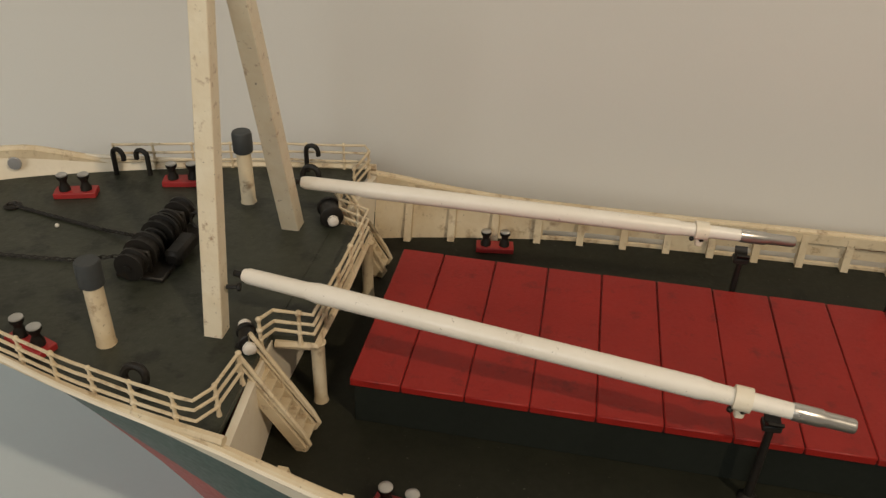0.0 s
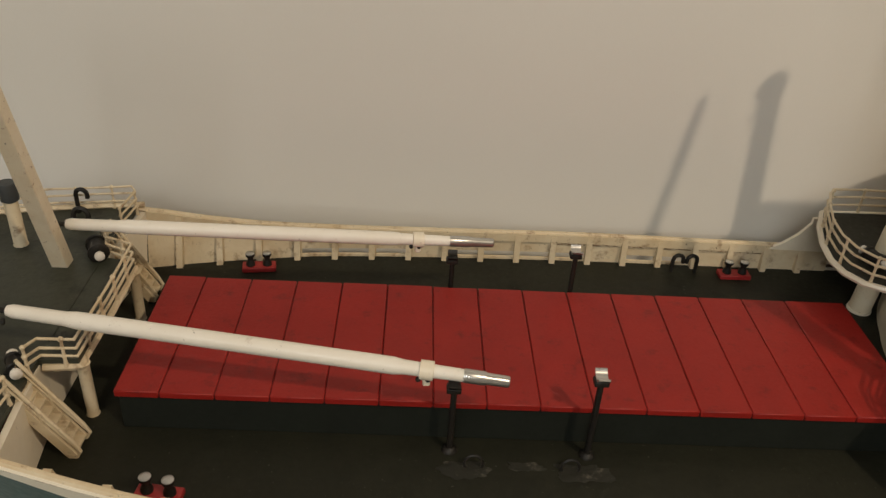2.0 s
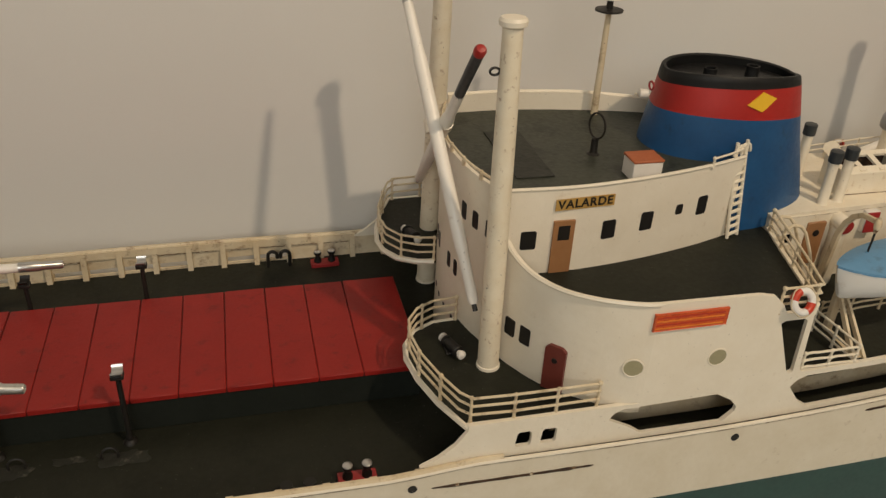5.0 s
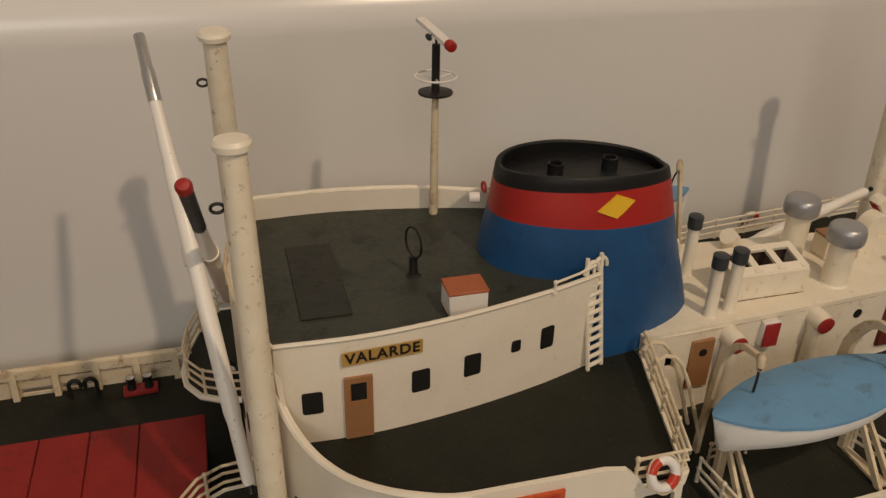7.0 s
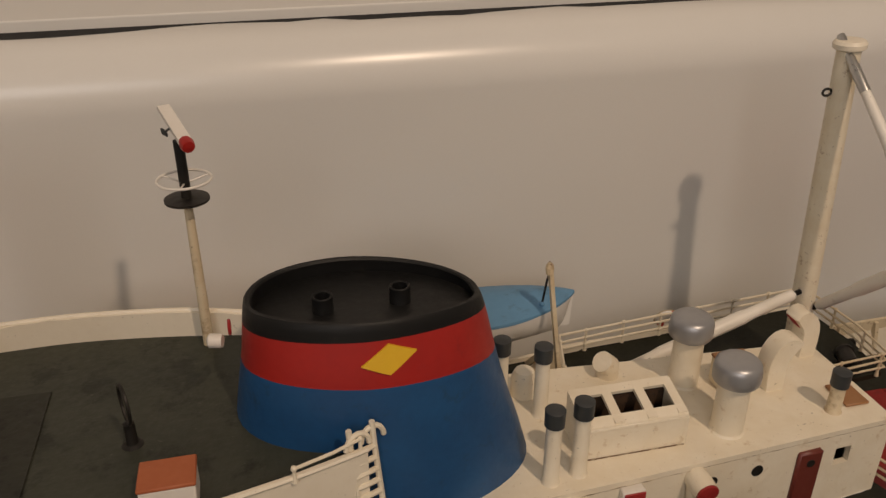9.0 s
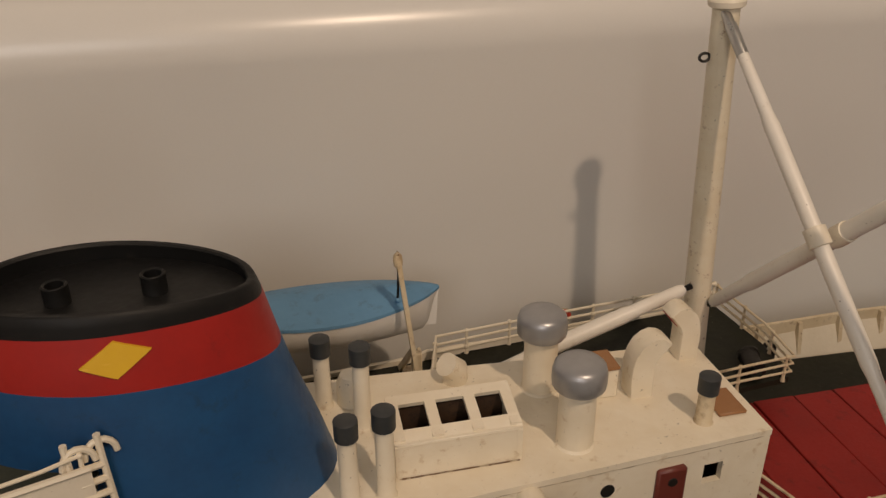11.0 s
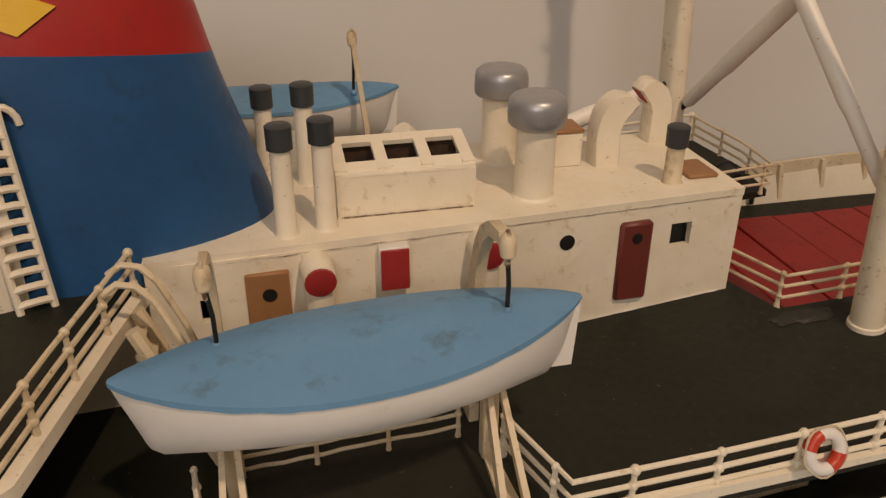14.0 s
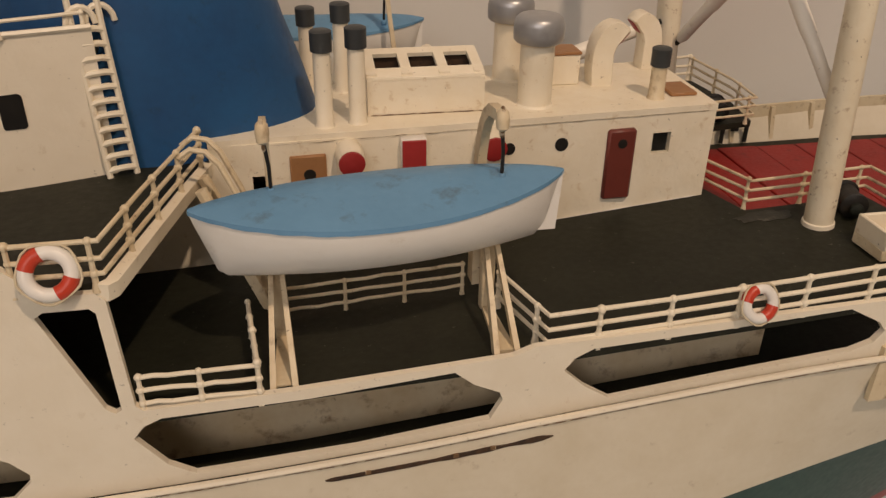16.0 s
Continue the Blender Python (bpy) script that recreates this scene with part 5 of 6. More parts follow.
part("roof", slab(M(), [(CX0, -cas_w(CX0) + 0.037), (8.6, -cas_w(8.6) + 0.037), (CX1 + 0.003, -cas_w(CX1) + 0.037), (CX1 + 0.003, cas_w(CX1) + 0.063), (8.6, cas_w(8.6) + 0.063), (CX0, cas_w(CX0) + 0.063)], 1.12, 1.155), WORN, cas, "cream roof", smooth=False)


def cas_y(x):
    return -cas_w(x) + 0.04


# Dark discs paint the shade of open round ports; the wall stays uncut.
for x, r in ((9.10, 0.032), (9.38, 0.036)):
    part("port_light", lathe(M(), [(r, -0.01), (r, 0.004), (r * 0.8, 0.005), (0.0, 0.005)], (x, cas_y(x), 1.0), 16, (0.07, -1, 0)), WINDOWBLACK, cas, "round dark disc coloured as the shade of an open port")


d1 = part("tan_door", box(M(), 8.02, 8.19, cas_y(8.1) - 0.02, cas_y(8.1) + 0.02, 0.68, 1.06, 0.006), TAN, cas, "tan door with a round window")
part("door_window", lathe(M(), [(0.03, 0), (0.028, 0.005)], (8.11, cas_y(8.1) - 0.019, 0.965), 12, (0, -1, 0)), IRON, d1)
d2 = part("red_door", box(M(), 9.63, 9.785, cas_y(9.72) - 0.028, cas_y(9.72) + 0.02, 0.67, 1.06, 0.012), BROWN, cas, "oxide-red door with a round window")
part("door_window", lathe(M(), [(0.026, 0), (0.024, 0.004)], (9.71, cas_y(9.72) - 0.0275, 0.985), 12, (0, -1, 0)), IRON, d2)
# wall fittings
for x, z in ((8.30, 1.02), (8.99, 1.03)):
    th = thing("cowl_vent", (x, cas_y(x), z - 0.3), "cream tube vent with a red mouth on the casing wall", "vent", "casing vents")
    y = cas_y(x)
    part("trunk", tube(M(), [(x, y - 0.045, upper(x)), (x, y - 0.045, z - 0.08), (x, y - 0.045, z), (x, y - 0.045, z + 0.05)], [0.060, 0.062, 0.064, 0.060], 14), WORN, th)
    part("hood", lathe(M(), [(0.055, -0.12), (0.066, -0.10), (0.068, -0.02), (0.064, 0.035)], (x, y - 0.08, z + 0.03), 16, (0.05, -1, -0.12)), WORN, th)
    part("mouth", lathe(M(), [(0.062, 0.0), (0.062, 0.012), (0.05, 0.016), (0.0, 0.016)], Vector((x, y - 0.08, z + 0.03)) + Vector((0.05, -1, -0.12)).normalized() * 0.036, 16, (0.05, -1, -0.12)), RED, th, "red painted mouth")
th = thing("wall_box", (8.62, cas_y(8.62), 0.85), "white box with a red square face on the casing wall", "locker")
part("body", box(M(), 8.545, 8.67, cas_y(8.62) - 0.05, cas_y(8.62) + 0.03, 0.925, 1.115, 0.006), WHITE, th)
part("face", box(M(), 8.550, 8.665, cas_y(8.62) - 0.060, cas_y(8.62) - 0.05, 0.928, 1.108, 0.003), RED, th, "red square face")

# roof of the casing: skylight, pipes, mushroom vents, goosenecks
sk = thing("skylight", (8.70, -0.08, 1.155), "cream skylight with three square openings", "skylight")
prof = [(-0.262, 1.155), (-0.262, 1.33), (-0.235, 1.358), (0.0, 1.415), (0.0, 1.155)]
for x0, x1 in ((8.415, 8.44), (8.975, 9.0)):
    bm = M()
    rings(bm, [[(x, y, z) for y, z in prof] for x in (x0, x1)])
    part("end_plate", bm, WORN, sk)
part("front_plate", box(M(), 8.416, 8.999, -0.26, -0.235, 1.155, 1.345, 0.004), WORN, sk)
part("back_plate", box(M(), 8.42, 8.995, -0.02, 0.0, 1.155, 1.41, 0.004), WORN, sk)
for y0, z0, y1, z1 in ((-0.262, 1.335, -0.19, 1.372), (-0.05, 1.403, 0.0, 1.418)):
    bm = M()
    rings(bm, [[(x, y0, z0), (x, y1, z1), (x, y1 + 0.004, z1 - 0.02), (x, y0 + 0.004, z0 - 0.02)] for x in (8.42, 8.995)])
    part("frame_bar", bm, WORN, sk)
for x in (8.44, 8.615, 8.80, 8.975):
    bm = M()
    rings(bm, [[(x - 0.026, -0.24, 1.357), (x + 0.026, -0.24, 1.357), (x + 0.026, -0.005, 1.416), (x - 0.026, -0.005, 1.416)], [(x - 0.026, -0.24, 1.335), (x + 0.026, -0.24, 1.335), (x + 0.026, -0.005, 1.394), (x - 0.026, -0.005, 1.394)]])
    part("frame_bar", bm, WORN, sk)
# Floor coloured dark brown to put shade inside the openings.
part("inner_floor", box(M(), 8.44, 8.975, -0.235, -0.02, 1.156, 1.172, 0), SLOT_SHADE, sk, "dark brown skylight floor with shade put into its colour")

# Lining plates added only to darken the skylight's inside.
for y0, y1, z1 in ((-0.2345, -0.229, 1.325), (-0.026, -0.0205, 1.385)):
    part("shade_lining", box(M(), 8.442, 8.973, y0, y1, 1.173, z1, 0), SLOT_SHADE, sk, "dark brown inner face added as shade")
part("rust_line", tube(M(), [(8.43 + 0.56 * k / 24, -0.264, 1.158 + 0.003 * noise.noise(Vector((k * 0.6, 4, 0)))) for k in range(25)], [0.003 + 0.003 * abs(noise.noise(Vector((k * 0.7, 1, 0)))) for k in range(25)], 5), SEAM, sk)
part("rust_line", tube(M(), [(7.9 + 2.3 * k / 60, -cas_w(7.9 + 2.3 * k / 60) + 0.034, 1.122 + 0.004 * noise.noise(Vector((k * 0.5, 8, 0)))) for k in range(61)], [0.0005 + 0.0045 * max(noise.noise(Vector((k * 0.45, 3, 2))), 0) for k in range(61)], 5), SEAM, cas)
part("rust_line", tube(M(), [(7.9 + 2.3 * k / 60, -cas_w(7.9 + 2.3 * k / 60) + 0.036, upper(7.9 + 2.3 * k / 60) + 0.004) for k in range(61)], [0.002 + 0.006 * max(noise.noise(Vector((k * 0.6, 6, 2))), 0) for k in range(61)], 5), WHITE, cas)
for x, y, h in ((8.20, -0.36, 0.455), (8.36, -0.335, 0.46), (8.16, 0.36, 0.40), (8.33, 0.16, 0.46), (9.95, -0.20, 0.27)):
    th = thing("pipe_vent", (x, y, 1.155), "thin cream pipe vent with a dark grey cap", "vent", "casing pipe vents")
    part("pipe", lathe(M(), [(0.05, 0), (0.042, 0.012), (0.040, h - 0.08)], (x, y, 1.155), 12), AGED if x > 9 else WORN, th)
    part("cap", lathe(M(), [(0.042, h - 0.10), (0.051, h - 0.095), (0.052, h - 0.006), (0.044, h), (0, h + 0.002)], (x, y, 1.155), 14), GREYCAP, th, "dark grey cap")
for x, y in ((9.28, -0.20), (9.26, 0.25)):
    th = thing("mushroom_vent", (x, y, 1.155), "cream pipe with a silver mushroom cap on the casing", "vent", "mushroom vents")
    part("pipe", lathe(M(), [(0.098, 0), (0.088, 0.012), (0.086, 0.34)], (x, y, 1.155), 18), WORN, th)
    part("cap", lathe(M(), [(0.084, 0.322), (0.116, 0.326), (0.125, 0.338), (0.127, 0.37), (0.126, 0.41), (0.119, 0.438), (0.100, 0.455), (0.06, 0.463), (0.0, 0.465)], (x, y, 1.155), 22), SILVERPAINT, th, "silver mushroom cap")
for (x, y), d, h, r, wide in (((9.75, 0.10), (0.3, -0.1), 0.315, 0.060, 0.86), ((10.12, 0.36), (-0.3, -0.05), 0.30, 0.060, 0.78)):
    th = thing("gooseneck_vent", (x, y, 1.155), "cream gooseneck air vent on the casing roof", "vent", "gooseneck vents")
    # flat-sided arch: upright shank, rounded back, slanting mouth
    f = math.copysign(1.0, d[0])
    prof = [(-0.085, 0.0), (-0.095, 0.12), (-0.092, 0.20), (-0.075, 0.265), (-0.04, 0.32), (0.01, 0.355), (0.06, 0.368), (0.105, 0.36), (0.14, 0.335), (0.15, 0.315), (0.075, 0.235), (0.055, 0.19), (0.058, 0.0)]
    bm = M()
    rings(bm, [[(x + f * u * g * wide - f * 0.03 * (1 - g), y + v, 1.155 + w * h / 0.34 * (1 if w < 0.3 else 0.985 + 0.015 * g)) for u, w in prof] for v, g in ((-r, 0.9), (-r + 0.012, 1.0), (r - 0.012, 1.0), (r, 0.9))])
    part("neck", bm, WORN, th)
    k = h / 0.34
    bm = M()
    rings(bm, [[(x + f * (u * wide + o * 0.73), y + v, 1.155 + w * k - o * 0.68) for u, w, v in ((0.146, 0.308, -r * 0.7), (0.146, 0.308, r * 0.7), (0.082, 0.24, r * 0.7), (0.082, 0.24, -r * 0.7))] for o in (0.0, 0.004)])
    part("mouth", bm, RED, th, "dark red mouth")
th = thing("roof_locker", (9.52, 0.16, 1.155), "small cream locker with a tan lid on the casing", "locker")
part("body", box(M(), 9.42, 9.62, 0.08, 0.24, 1.155, 1.32, 0.006), WORN, th)
part("lid", box(M(), 9.415, 9.625, 0.075, 0.245, 1.32, 1.338, 0.005), TAN, th, "tan lid")
solo("roof_hatch", box(M(), 10.04, 10.19, -0.20, 0.0, 1.155, 1.175, 0.006), TAN, (10.12, -0.1, 1.155), "flat tan hatch lid on the casing roof", "hatch lid")
solo("round_vent", lathe(M(), [(0.075, 0), (0.075, 0.12), (0.055, 0.165), (0.0, 0.18)], (8.30, 0.36, 1.155), 14), WORN, (8.30, 0.36, 1.155), "short domed cream vent", "vent")
solo("round_vent", tube(M(), [(8.85, 0.42, 1.155), (8.85, 0.42, 1.22), (8.80, 0.40, 1.27)], [0.07, 0.07, 0.065], 14), WORN, (8.85, 0.42, 1.155), "short bent cream vent", "vent")

# ---- ladder beside the funnel ----
def ladder(a, b, w, n, label, axis):
    a, b, axis = Vector(a), Vector(b), Vector(axis).normalized()
    th = thing("ladder", b, label, "ladder", "ship ladders")
    for k in (-1, 1):
        o = axis * w / 2 * k
        hoop = [b + o, a + o, a + o + Vector((0, 0, 0.05)) + (a - b).normalized() * 0.05]
        part("stile", tube(M(), hoop, 0.014, 7), WORN, th)
    for k in range(n):
        p = b.lerp(a, (k + 0.5) / n)
        bm = tube(M(), [p - axis * w / 2, p - axis * w / 4 + Vector((0, -0.012, 0.01)), p + axis * w / 4 + Vector((0, -0.012, 0.01)), p + axis * w / 2], 0.014, 7)
        part("rung", bm, WORN, th)
    part("hoop", tube(M(), [a + axis * w * 0.5 * math.cos(t) + Vector((0.05, 0.03, 0.07 * math.sin(t))) for t in [math.pi * k / 8 for k in range(9)]], 0.013, 7), WORN, th)
    part("hoop", tube(M(), [a + axis * w * 0.5 * math.cos(t) + Vector((-0.02, -0.01, 0.07 * math.sin(t))) for t in [math.pi * k / 8 for k in range(9)]], 0.013, 7), WORN, th)
    return th


ladder((7.25, -0.50, 1.70), (7.30, -0.565, 1.05), 0.115, 11, "white-painted ladder up to the wheelhouse roof", (0.93, 0.37, 0))
ladder((7.25, 0.50, 1.70), (7.30, 0.565, 1.05), 0.115, 11, "white-painted ladder up to the wheelhouse roof", (0.93, -0.37, 0))
for sgn in (1, -1):
    railing([(6.95, sgn * 0.64, 1.69), (7.12, sgn * 0.58, 1.69), (7.24, sgn * 0.52, 1.69)], 2, "thin cream handrail at the roof edge", (0.06,), WORN, 0.011)

# ---- rails of the bridge deck and boat deck ----
for sgn in (1, -1):
    railing([(7.08, sgn * 1.52, 1.04), (7.37, sgn * 1.52, 1.04), (7.47, sgn * 1.15, 1.05), (7.63, sgn * 0.55, 1.05)], 6, "stained cream wire railing round the bridge deck", (0.06, 0.12, 0.185), AGED, 0.013)
    railing([(7.41, sgn * 1.52, upper(7.4)), (7.84, sgn * 1.52, upper(7.84))], 3, "stained cream wire railing at the boat deck edge", (0.055, 0.115, 0.175), WORN, 0.013)
    railing([(7.84, sgn * 1.52, upper(7.84)), (7.82, sgn * 1.30, upper(7.84)), (7.80, sgn * 1.09, upper(7.84))], 3, "short cream wire railing beside the davit", (0.055, 0.115, 0.19), WORN, 0.013)
    railing([(7.95, sgn * 0.97, upper(7.95)), (8.75, sgn * 0.97, upper(8.75))], 4, "cream wire railing under the lifeboat", (0.05, 0.105, 0.16), AGED, 0.011)
    railing([(8.88, sgn * 1.12, upper(8.9)), (8.99, sgn * 1.50, upper(8.99)), (9.5, sgn * 1.51, upper(9.5)), (10.1, sgn * 1.51, upper(10.1)), (10.6, sgn * 1.51, upper(10.6)), (11.03, sgn * 1.50, upper(11.0))], 9, "cream wire railing along the poop deck edge", (0.055, 0.115, 0.18), WORN, 0.014)
    railing([(11.05, sgn * 1.49, upper(11)), (11.09, sgn * 0.95, upper(11)), (11.05, sgn * 0.58, upper(11)), (10.72, sgn * 0.575, upper(10.72)), (10.38, sgn * 0.565, upper(10.38)), (10.28, sgn * 0.24, upper(10.28))], 7, "red-brown stained cream railing round the aft wing", (0.055, 0.11, 0.17), AGED, 0.012)

# ---- lifebuoys ----
def lifebuoy(o, d, r, label):
    o, d = Vector(o), Vector(d).normalized()
    s, u = frame_axes(d)
    th = thing("lifebuoy", o - Vector((0, 0, r)), label, "lifebuoy", "lifebuoys")
    n = 24
    pts = [o + (s * math.cos(2 * math.pi * k / n) + u * math.sin(2 * math.pi * k / n)) * r for k in range(n)]
    part("ring", tube(M(), pts, r * 0.36, 10, True), BOATWHITE, th, "white ring")
    for a in (1, 13):
        seg = [pts[(a + k) % n] for k in range(5)]
        part("red_patch", tube(M(), seg, r * 0.385, 10), BUOYRED, th, "red painted patch")
    part("cord", tube(M(), [o + d * r * 0.1 + (s * math.cos(2 * math.pi * k / n) + u * math.sin(2 * math.pi * k / n)) * r * (1.4 + 0.06 * math.sin(5 * k)) for k in range(n)], r * 0.07, 5, True), STRING, th)
    return th


for sgn in (-1, 1):
    lifebuoy((9.88, sgn * 1.545, upper(9.88) + 0.115), (0.1, sgn, 0.35), 0.064, "white and red lifebuoy hung on the poop railing")
    lifebuoy((7.21, sgn * 1.56, 1.135), (0.1, sgn, 0.45), 0.072, "white and red lifebuoy hung on the bridge railing")

# ---- lifeboats with their davits ----
def lifeboat(yc, zg, x0, x1, label):
    th = thing("lifeboat", ((x0 + x1) / 2, yc, zg - 0.32), label, "lifeboat", "lifeboats")
    ln = x1 - x0
    n, m = 36, 10

    def half_w(u):
        return 0.255 * max(1 - abs(2 * u - 1) ** 2.1, 0.0) ** 0.85 + 0.004

    def gun(u):
        return zg + 0.04 * (2 * u - 1) ** 2

    def keel(u):
        e = abs(2 * u - 1)
        return zg - 0.27 + 0.03 * e**2 + (0.13 if u < 0.5 else 0.20) * max((e - 0.90) / 0.10, 0) ** 2.2

    def swing(u):
        return yc + (0.15 * (u - 0.5) if yc < 0 else 0.0)

    def x_at(u, k):
        rake = 0.055 * (1 - u) ** 6 - 0.05 * u**6
        return x0 + ln * u + rake * k / m

    bm = M()
    rows = []
    for i in range(n + 1):
        u = i / n
        row = []
        for k in range(-m, m + 1):
            f = abs(k) / m
            z = keel(u) + (gun(u) - keel(u)) * (f**1.35)
            y = half_w(u) * math.sin(f * math.pi / 2) ** 0.75 * (1 if k >= 0 else -1)
            row.append(bm.verts.new((x_at(u, m - abs(k)), swing(u) + y, z)))
        rows.append(row)
    for a, b in zip(rows, rows[1:]):
        for k in range(2 * m):
            bm.faces.new((a[k], a[k + 1], b[k + 1], b[k]))
    bmesh.ops.recalc_face_normals(bm, faces=bm.faces[:])
    part("boat_hull", bm, BOATWHITE, th, "white moulded hull")
    bm = M()
    rows = []
    for i in range(n + 1):
        u = i / n
        w = half_w(u) + 0.006
        peak = 0.072 * (1 - abs(2 * u - 1) ** 3)
        rows.append([bm.verts.new((x_at(u, 0), swing(u) + w * v, gun(u) + 0.006 + peak * max(1 - abs(v - 0.12) / (0.88 if v > 0.12 else 1.12), 0.0) ** 0.75 + 0.011 * noise.noise(Vector((u * 9, v * 2.2, zg))) * (1 - v * v) - (0.016 + 0.005 * noise.noise(Vector((u * 20, v, zg)))) * (abs(v) >= 1))) for v in (-1.0, -0.985, -0.6, -0.25, 0, 0.25, 0.6, 0.985, 1.0)])
    for a, b in zip(rows, rows[1:]):
        for k in range(8):
            bm.faces.new((a[k], b[k], b[k + 1], a[k + 1]))
    bmesh.ops.recalc_face_normals(bm, faces=bm.faces[:])
    part("cover", bm, BOATBLUE, th, "light blue canvas-like cover")
    bm = M()
    rings(bm, [[(x1 - 0.22, yc - 0.008, zg - 0.22), (x1 - 0.22, yc + 0.008, zg - 0.22), (x1 - 0.02, yc + 0.008, zg - 0.22), (x1 - 0.02, yc - 0.008, zg - 0.22)], [(x1 - 0.20, yc - 0.008, zg - 0.05), (x1 - 0.20, yc + 0.008, zg - 0.05), (x1 - 0.005, yc + 0.008, zg + 0.04), (x1 - 0.005, yc - 0.008, zg + 0.04)]])
    for v in bm.verts:
        v.co.y += swing(0.93) - yc
    part("skeg", bm, BOATWHITE, th)
    return th


def davit(x, sgn, ztip, yboat, stout, label):
    th = thing("davit", (x, sgn * 0.98, upper(x)), label, "davit", "boat davits")
    f = upper(x)
    slant = -0.017 if sgn > 0 else 0.0
    yb = abs(yboat)
    pts = [(0.86, f), (0.865, f + 0.25), (0.88, f + 0.44), (0.905, ztip - 0.26), (0.945, ztip - 0.15), (1.0, ztip - 0.07), (1.075, ztip - 0.018), (yb - 0.03, ztip)]
    if sgn > 0:
        pts = [(0.88 + 0.08 * k / 7, f + (ztip - f) * k / 7) for k in range(8)]
    loops = []
    for k, (y, z) in enumerate(pts):
        q, p = pts[min(k + 1, 7)], pts[max(k - 1, 0)]
        d = Vector((0, q[0] - p[0], q[1] - p[1])).normalized()
        nrm = Vector((0, -d.z, d.y))
        h, w = (0.046 - 0.0035 * k if stout else 0.024 - 0.001 * k), (0.019 if stout else 0.013)
        loops.append([Vector((x + e + slant * k, y, z)) + nrm * q for e, q in ((-w, -h), (w, -h), (w, h), (-w, h))])
    for loop in loops:
        for v in loop:
            v.y *= sgn
    bm = M()
    rings(bm, loops)
    part("arm", bm, AGED, th, "curved stained cream arm")
    o = Vector((x + slant * 7, yboat if sgn < 0 else 0.97, ztip))
    part("block", lathe(M(), [(0.010, -0.055), (0.024, -0.045), (0.028, -0.01), (0.024, 0.02), (0.010, 0.035)], o, 10, (0, 0.15, 1)), AGED, th, "small pulley block")
    part("eye", tube(M(), [o + Vector((0, 0.016 * math.cos(t), -0.02 + 0.058 * math.sin(t))) for t in [2 * math.pi * k / 14 for k in range(14)]], 0.008, 6, True), SEAM, th, "rusty wire eye")
    part("fall_wire", tube(M(), [o - Vector((0, 0, 0.03)), o + Vector((0.012, 0.01 if sgn < 0 else 0.07, -0.15)), o + Vector((0.012, 0.015 if sgn < 0 else 0.12, -0.245 if sgn < 0 else -0.325))], 0.008, 6), IRON, th, "dark fall wire")
    part("wire_foot", blob(M(), o + Vector((0.012, 0.015 if sgn < 0 else 0.12, -0.255 if sgn < 0 else -0.335)), 0.02), BOATBLUE, th, "blue-painted lump at the wire's foot")
    # sloping skid under the boat
    for e in (-0.045, 0.045):
        bm = M()
        rings(bm, [[(x + e - 0.012, sgn * 1.50, f), (x + e + 0.012, sgn * 1.50, f), (x + e + 0.012, sgn * 1.44, f), (x + e - 0.012, sgn * 1.44, f)], [(x + e * 0.5 - 0.010, sgn * 1.15, f + 0.36), (x + e * 0.5 + 0.010, sgn * 1.15, f + 0.36), (x + e * 0.5 + 0.010, sgn * 1.10, f + 0.36), (x + e * 0.5 - 0.010, sgn * 1.10, f + 0.36)]])
        part("skid", bm, AGED, th)
    part("skid_web", slab(M(), [(x - 0.04, sgn * 1.46), (x + 0.04, sgn * 1.46), (x + 0.02, sgn * 1.08), (x - 0.02, sgn * 1.08)], f, f + 0.02), AGED, th)
    part("skid_post", box(M(), x - 0.03, x + 0.03, sgn * 1.10 - 0.025, sgn * 1.10 + 0.025, f, f + 0.36, 0.006), AGED, th)
    return th


for sgn, zg in ((-1, 1.16), (1, 1.23)):
    lifeboat(sgn * 1.22, zg, 7.64 if sgn < 0 else 7.50, 9.12 if sgn < 0 else 8.95, "white lifeboat with a light blue cover hanging from davits")
    for x in (7.93 if sgn < 0 else 7.78, 8.83 if sgn < 0 else 8.78):
        davit(x, sgn, zg + (0.31 if sgn < 0 else 0.39), sgn * 1.22, x > 8 and sgn < 0, "curved cream boat davit with a wire fall")

# slanted stay from the bridge deck down to the boat deck
for sgn in (1, -1):
    th = thing("deck_ladder", (7.75, sgn * 0.8, upper(7.75)), "stained cream ladder between boat deck and bridge deck", "ladder", "ship ladders")
    for e in (0.0, 0.14):
        part("stile", tube(M(), [(7.62 + 0.02, sgn * (0.66 + e), 1.06), (7.88, sgn * (0.72 + e), upper(7.88))], 0.028, 7), AGED, th)
        part("handrail", tube(M(), [(7.57, sgn * (0.66 + e), 1.21), (7.62, sgn * (0.66 + e), 1.245), (7.68, sgn * (0.67 + e), 1.235), (7.73, sgn * (0.68 + e), 1.18), (7.80, sgn * (0.70 + e), 1.02), (7.93, sgn * (0.73 + e), upper(7.9) + 0.13)], 0.013, 7), AGED, th)
    for k in range(8):
        p = Vector((7.64, sgn * 0.66, 1.04)).lerp(Vector((7.87, sgn * 0.72, upper(7.88))), (k + 0.5) / 8)
        part("rung", box(M(), p.x - 0.02, p.x + 0.02, min(p.y, p.y + sgn * 0.14), max(p.y, p.y + sgn * 0.14), p.z - 0.006, p.z + 0.006, 0), AGED, th)

# cream crate by the aft mast
cr = thing("deck_crate", (10.80, -1.10, upper(10.8)), "small open-topped cream box beside the aft mast", "box")
part("base", box(M(), 10.68, 10.92, -1.24, -1.02, upper(10.8), upper(10.8) + 0.06, 0.006), AGED, cr)
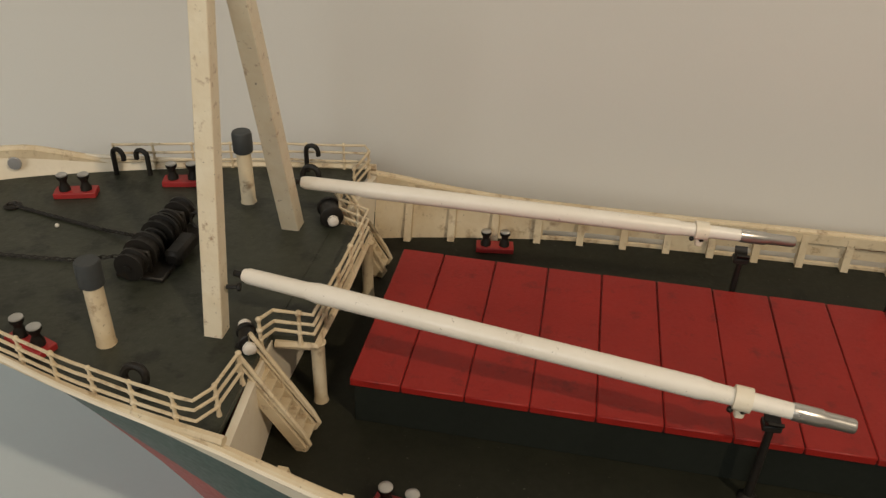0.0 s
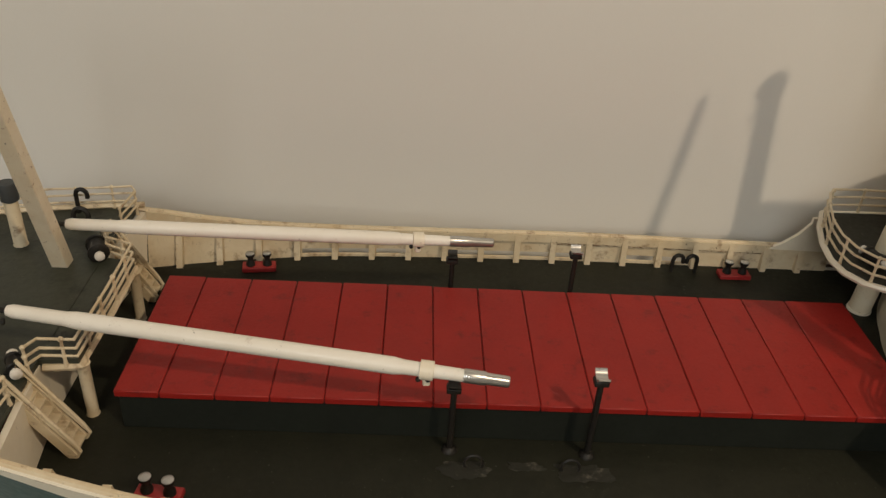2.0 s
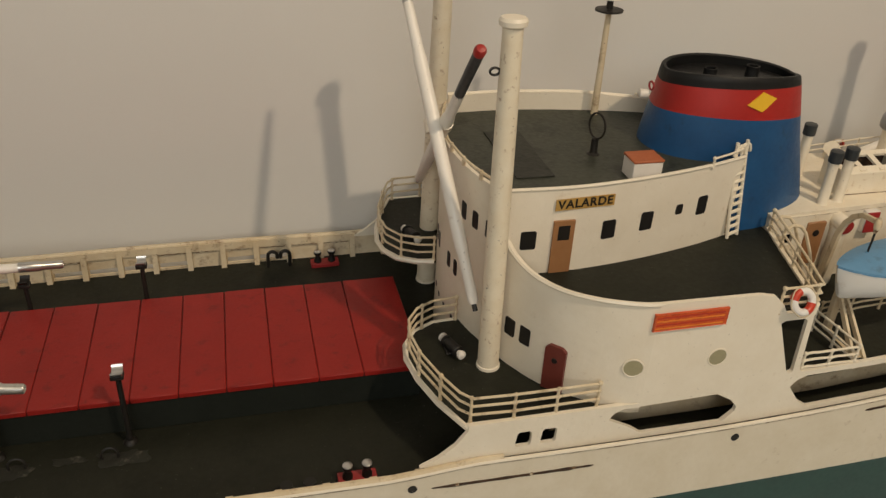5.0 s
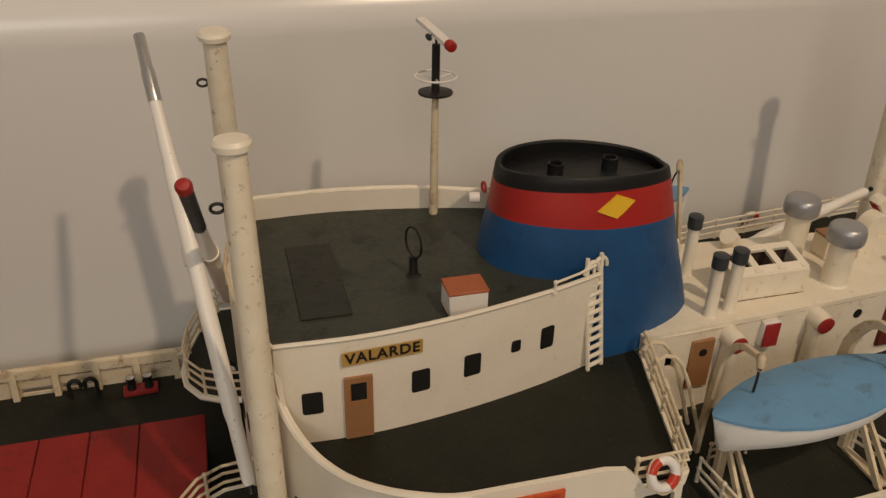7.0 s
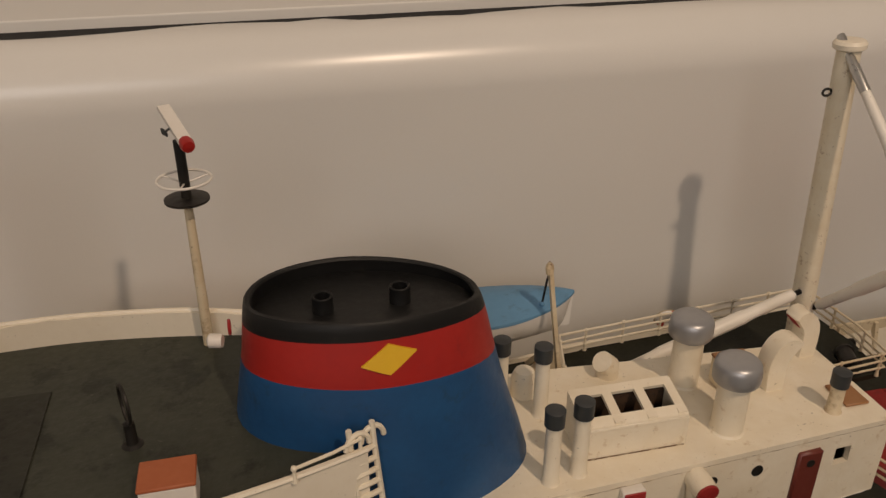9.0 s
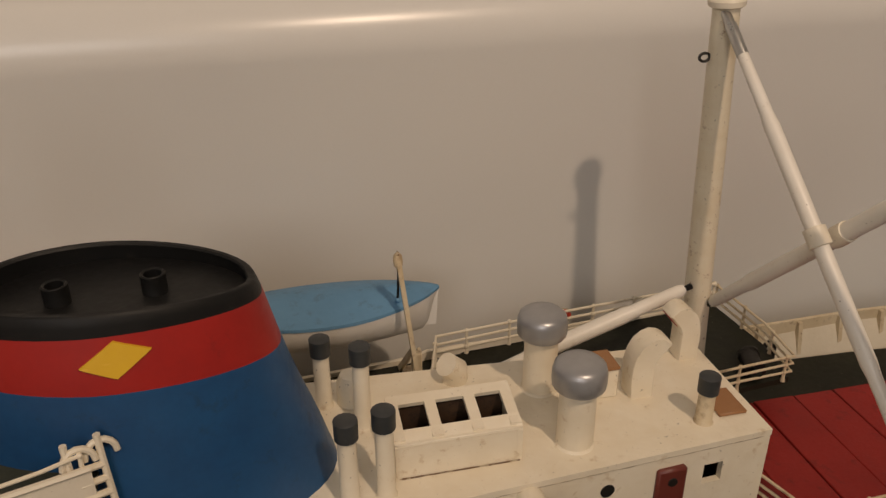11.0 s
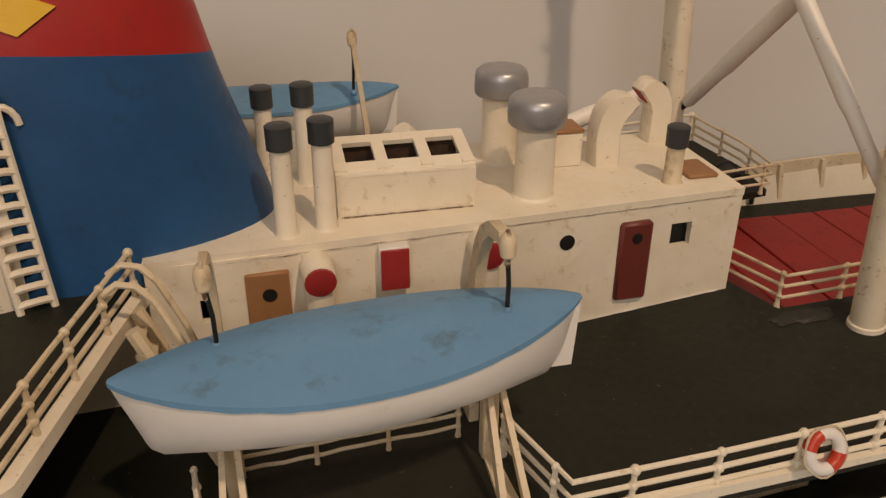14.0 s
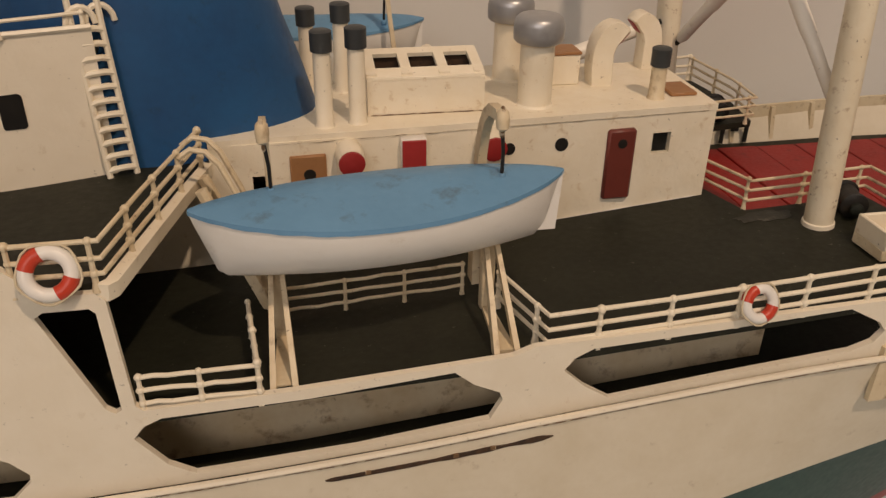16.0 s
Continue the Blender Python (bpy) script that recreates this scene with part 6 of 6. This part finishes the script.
for x0, x1, y0, y1 in ((10.68, 10.70, -1.24, -1.02), (10.90, 10.92, -1.24, -1.02), (10.70, 10.90, -1.24, -1.22), (10.70, 10.90, -1.04, -1.02)):
    part("side_board", box(M(), x0, x1, y0, y1, upper(10.8) + 0.055, upper(10.8) + 0.15, 0.005), WORN, cr)

# ---- ship's name on the wheelhouse ----
sgn_curve = Curve([(x, -y) for x, y in SIDE])
s0 = sgn_curve.near(5.935, -0.81)
p, d = sgn_curve.at(s0), sgn_curve.side(s0)
yaw = math.atan2(-d.x, d.y) + math.pi
nb = thing("name_plate", (5.90, -0.84, 1.52), "gold name plate with black letters on the wheelhouse", "sign")
bm = M()
t = Vector((-d.y, d.x, 0))
rings(bm, [[p + d * o + t * u + Vector((0, 0, z)) for u, z in ((-0.215, 1.535), (0.215, 1.535), (0.215, 1.617), (-0.215, 1.617))] for o in (0.002, 0.008)])
part("plate", bm, GOLD, nb, "gold strip", smooth=False)
text = bpy.data.curves.new("lettering", "FONT")
text.body, text.size, text.align_x, text.align_y, text.extrude, text.offset = "VALARDE", 0.0086, "CENTER", "CENTER", 0.0002, 0.00022
text.space_character = 1.12
text.materials.append(IRON)
tx = new("lettering", text)
tx.parent = nb
tx.matrix_basis = Matrix.Translation((p + d * 0.0085 + Vector((0, 0, 1.576)) - ORIGIN[nb.name]) * U) @ Matrix.LocRotScale(None, Euler((radians(90), 0, math.atan2(t.y, t.x))), None)

# ---- grey glue residue on the deck round the crutch feet ----
for cx, cy, cz, w, h in ((2.08, -0.86, -0.10, 0.15, 0.07), (2.80, -0.86, -0.10, 0.17, 0.07), (2.45, -0.82, -0.10, 0.11, 0.035), (2.15, 0.92, -0.10, 0.12, 0.05), (10.42, -0.66, upper(10.42), 0.14, 0.05)):
    bm = M()
    pts = []
    for k in range(40):
        a = 2 * math.pi * k / 40
        r = 1 + 0.75 * noise.noise(Vector((math.cos(a) * 2.2 + cx, math.sin(a) * 2.2, 1.0))) + 0.12 * noise.noise(Vector((math.cos(a) * 7, math.sin(a) * 7, cx)))
        pts.append((cx + w * r * math.cos(a), cy + h * r * math.sin(a)))
    slab(bm, pts, (lambda x: upper(x) - 0.002) if cz > 0 else -0.101, (lambda x: upper(x) + 0.003) if cz > 0 else -0.097)
    solo("glue_stain", bm, RESIDUE, (cx, cy, cz), "dried grey glue smear round the deck fittings", "stain", "glue stains", smooth=False)
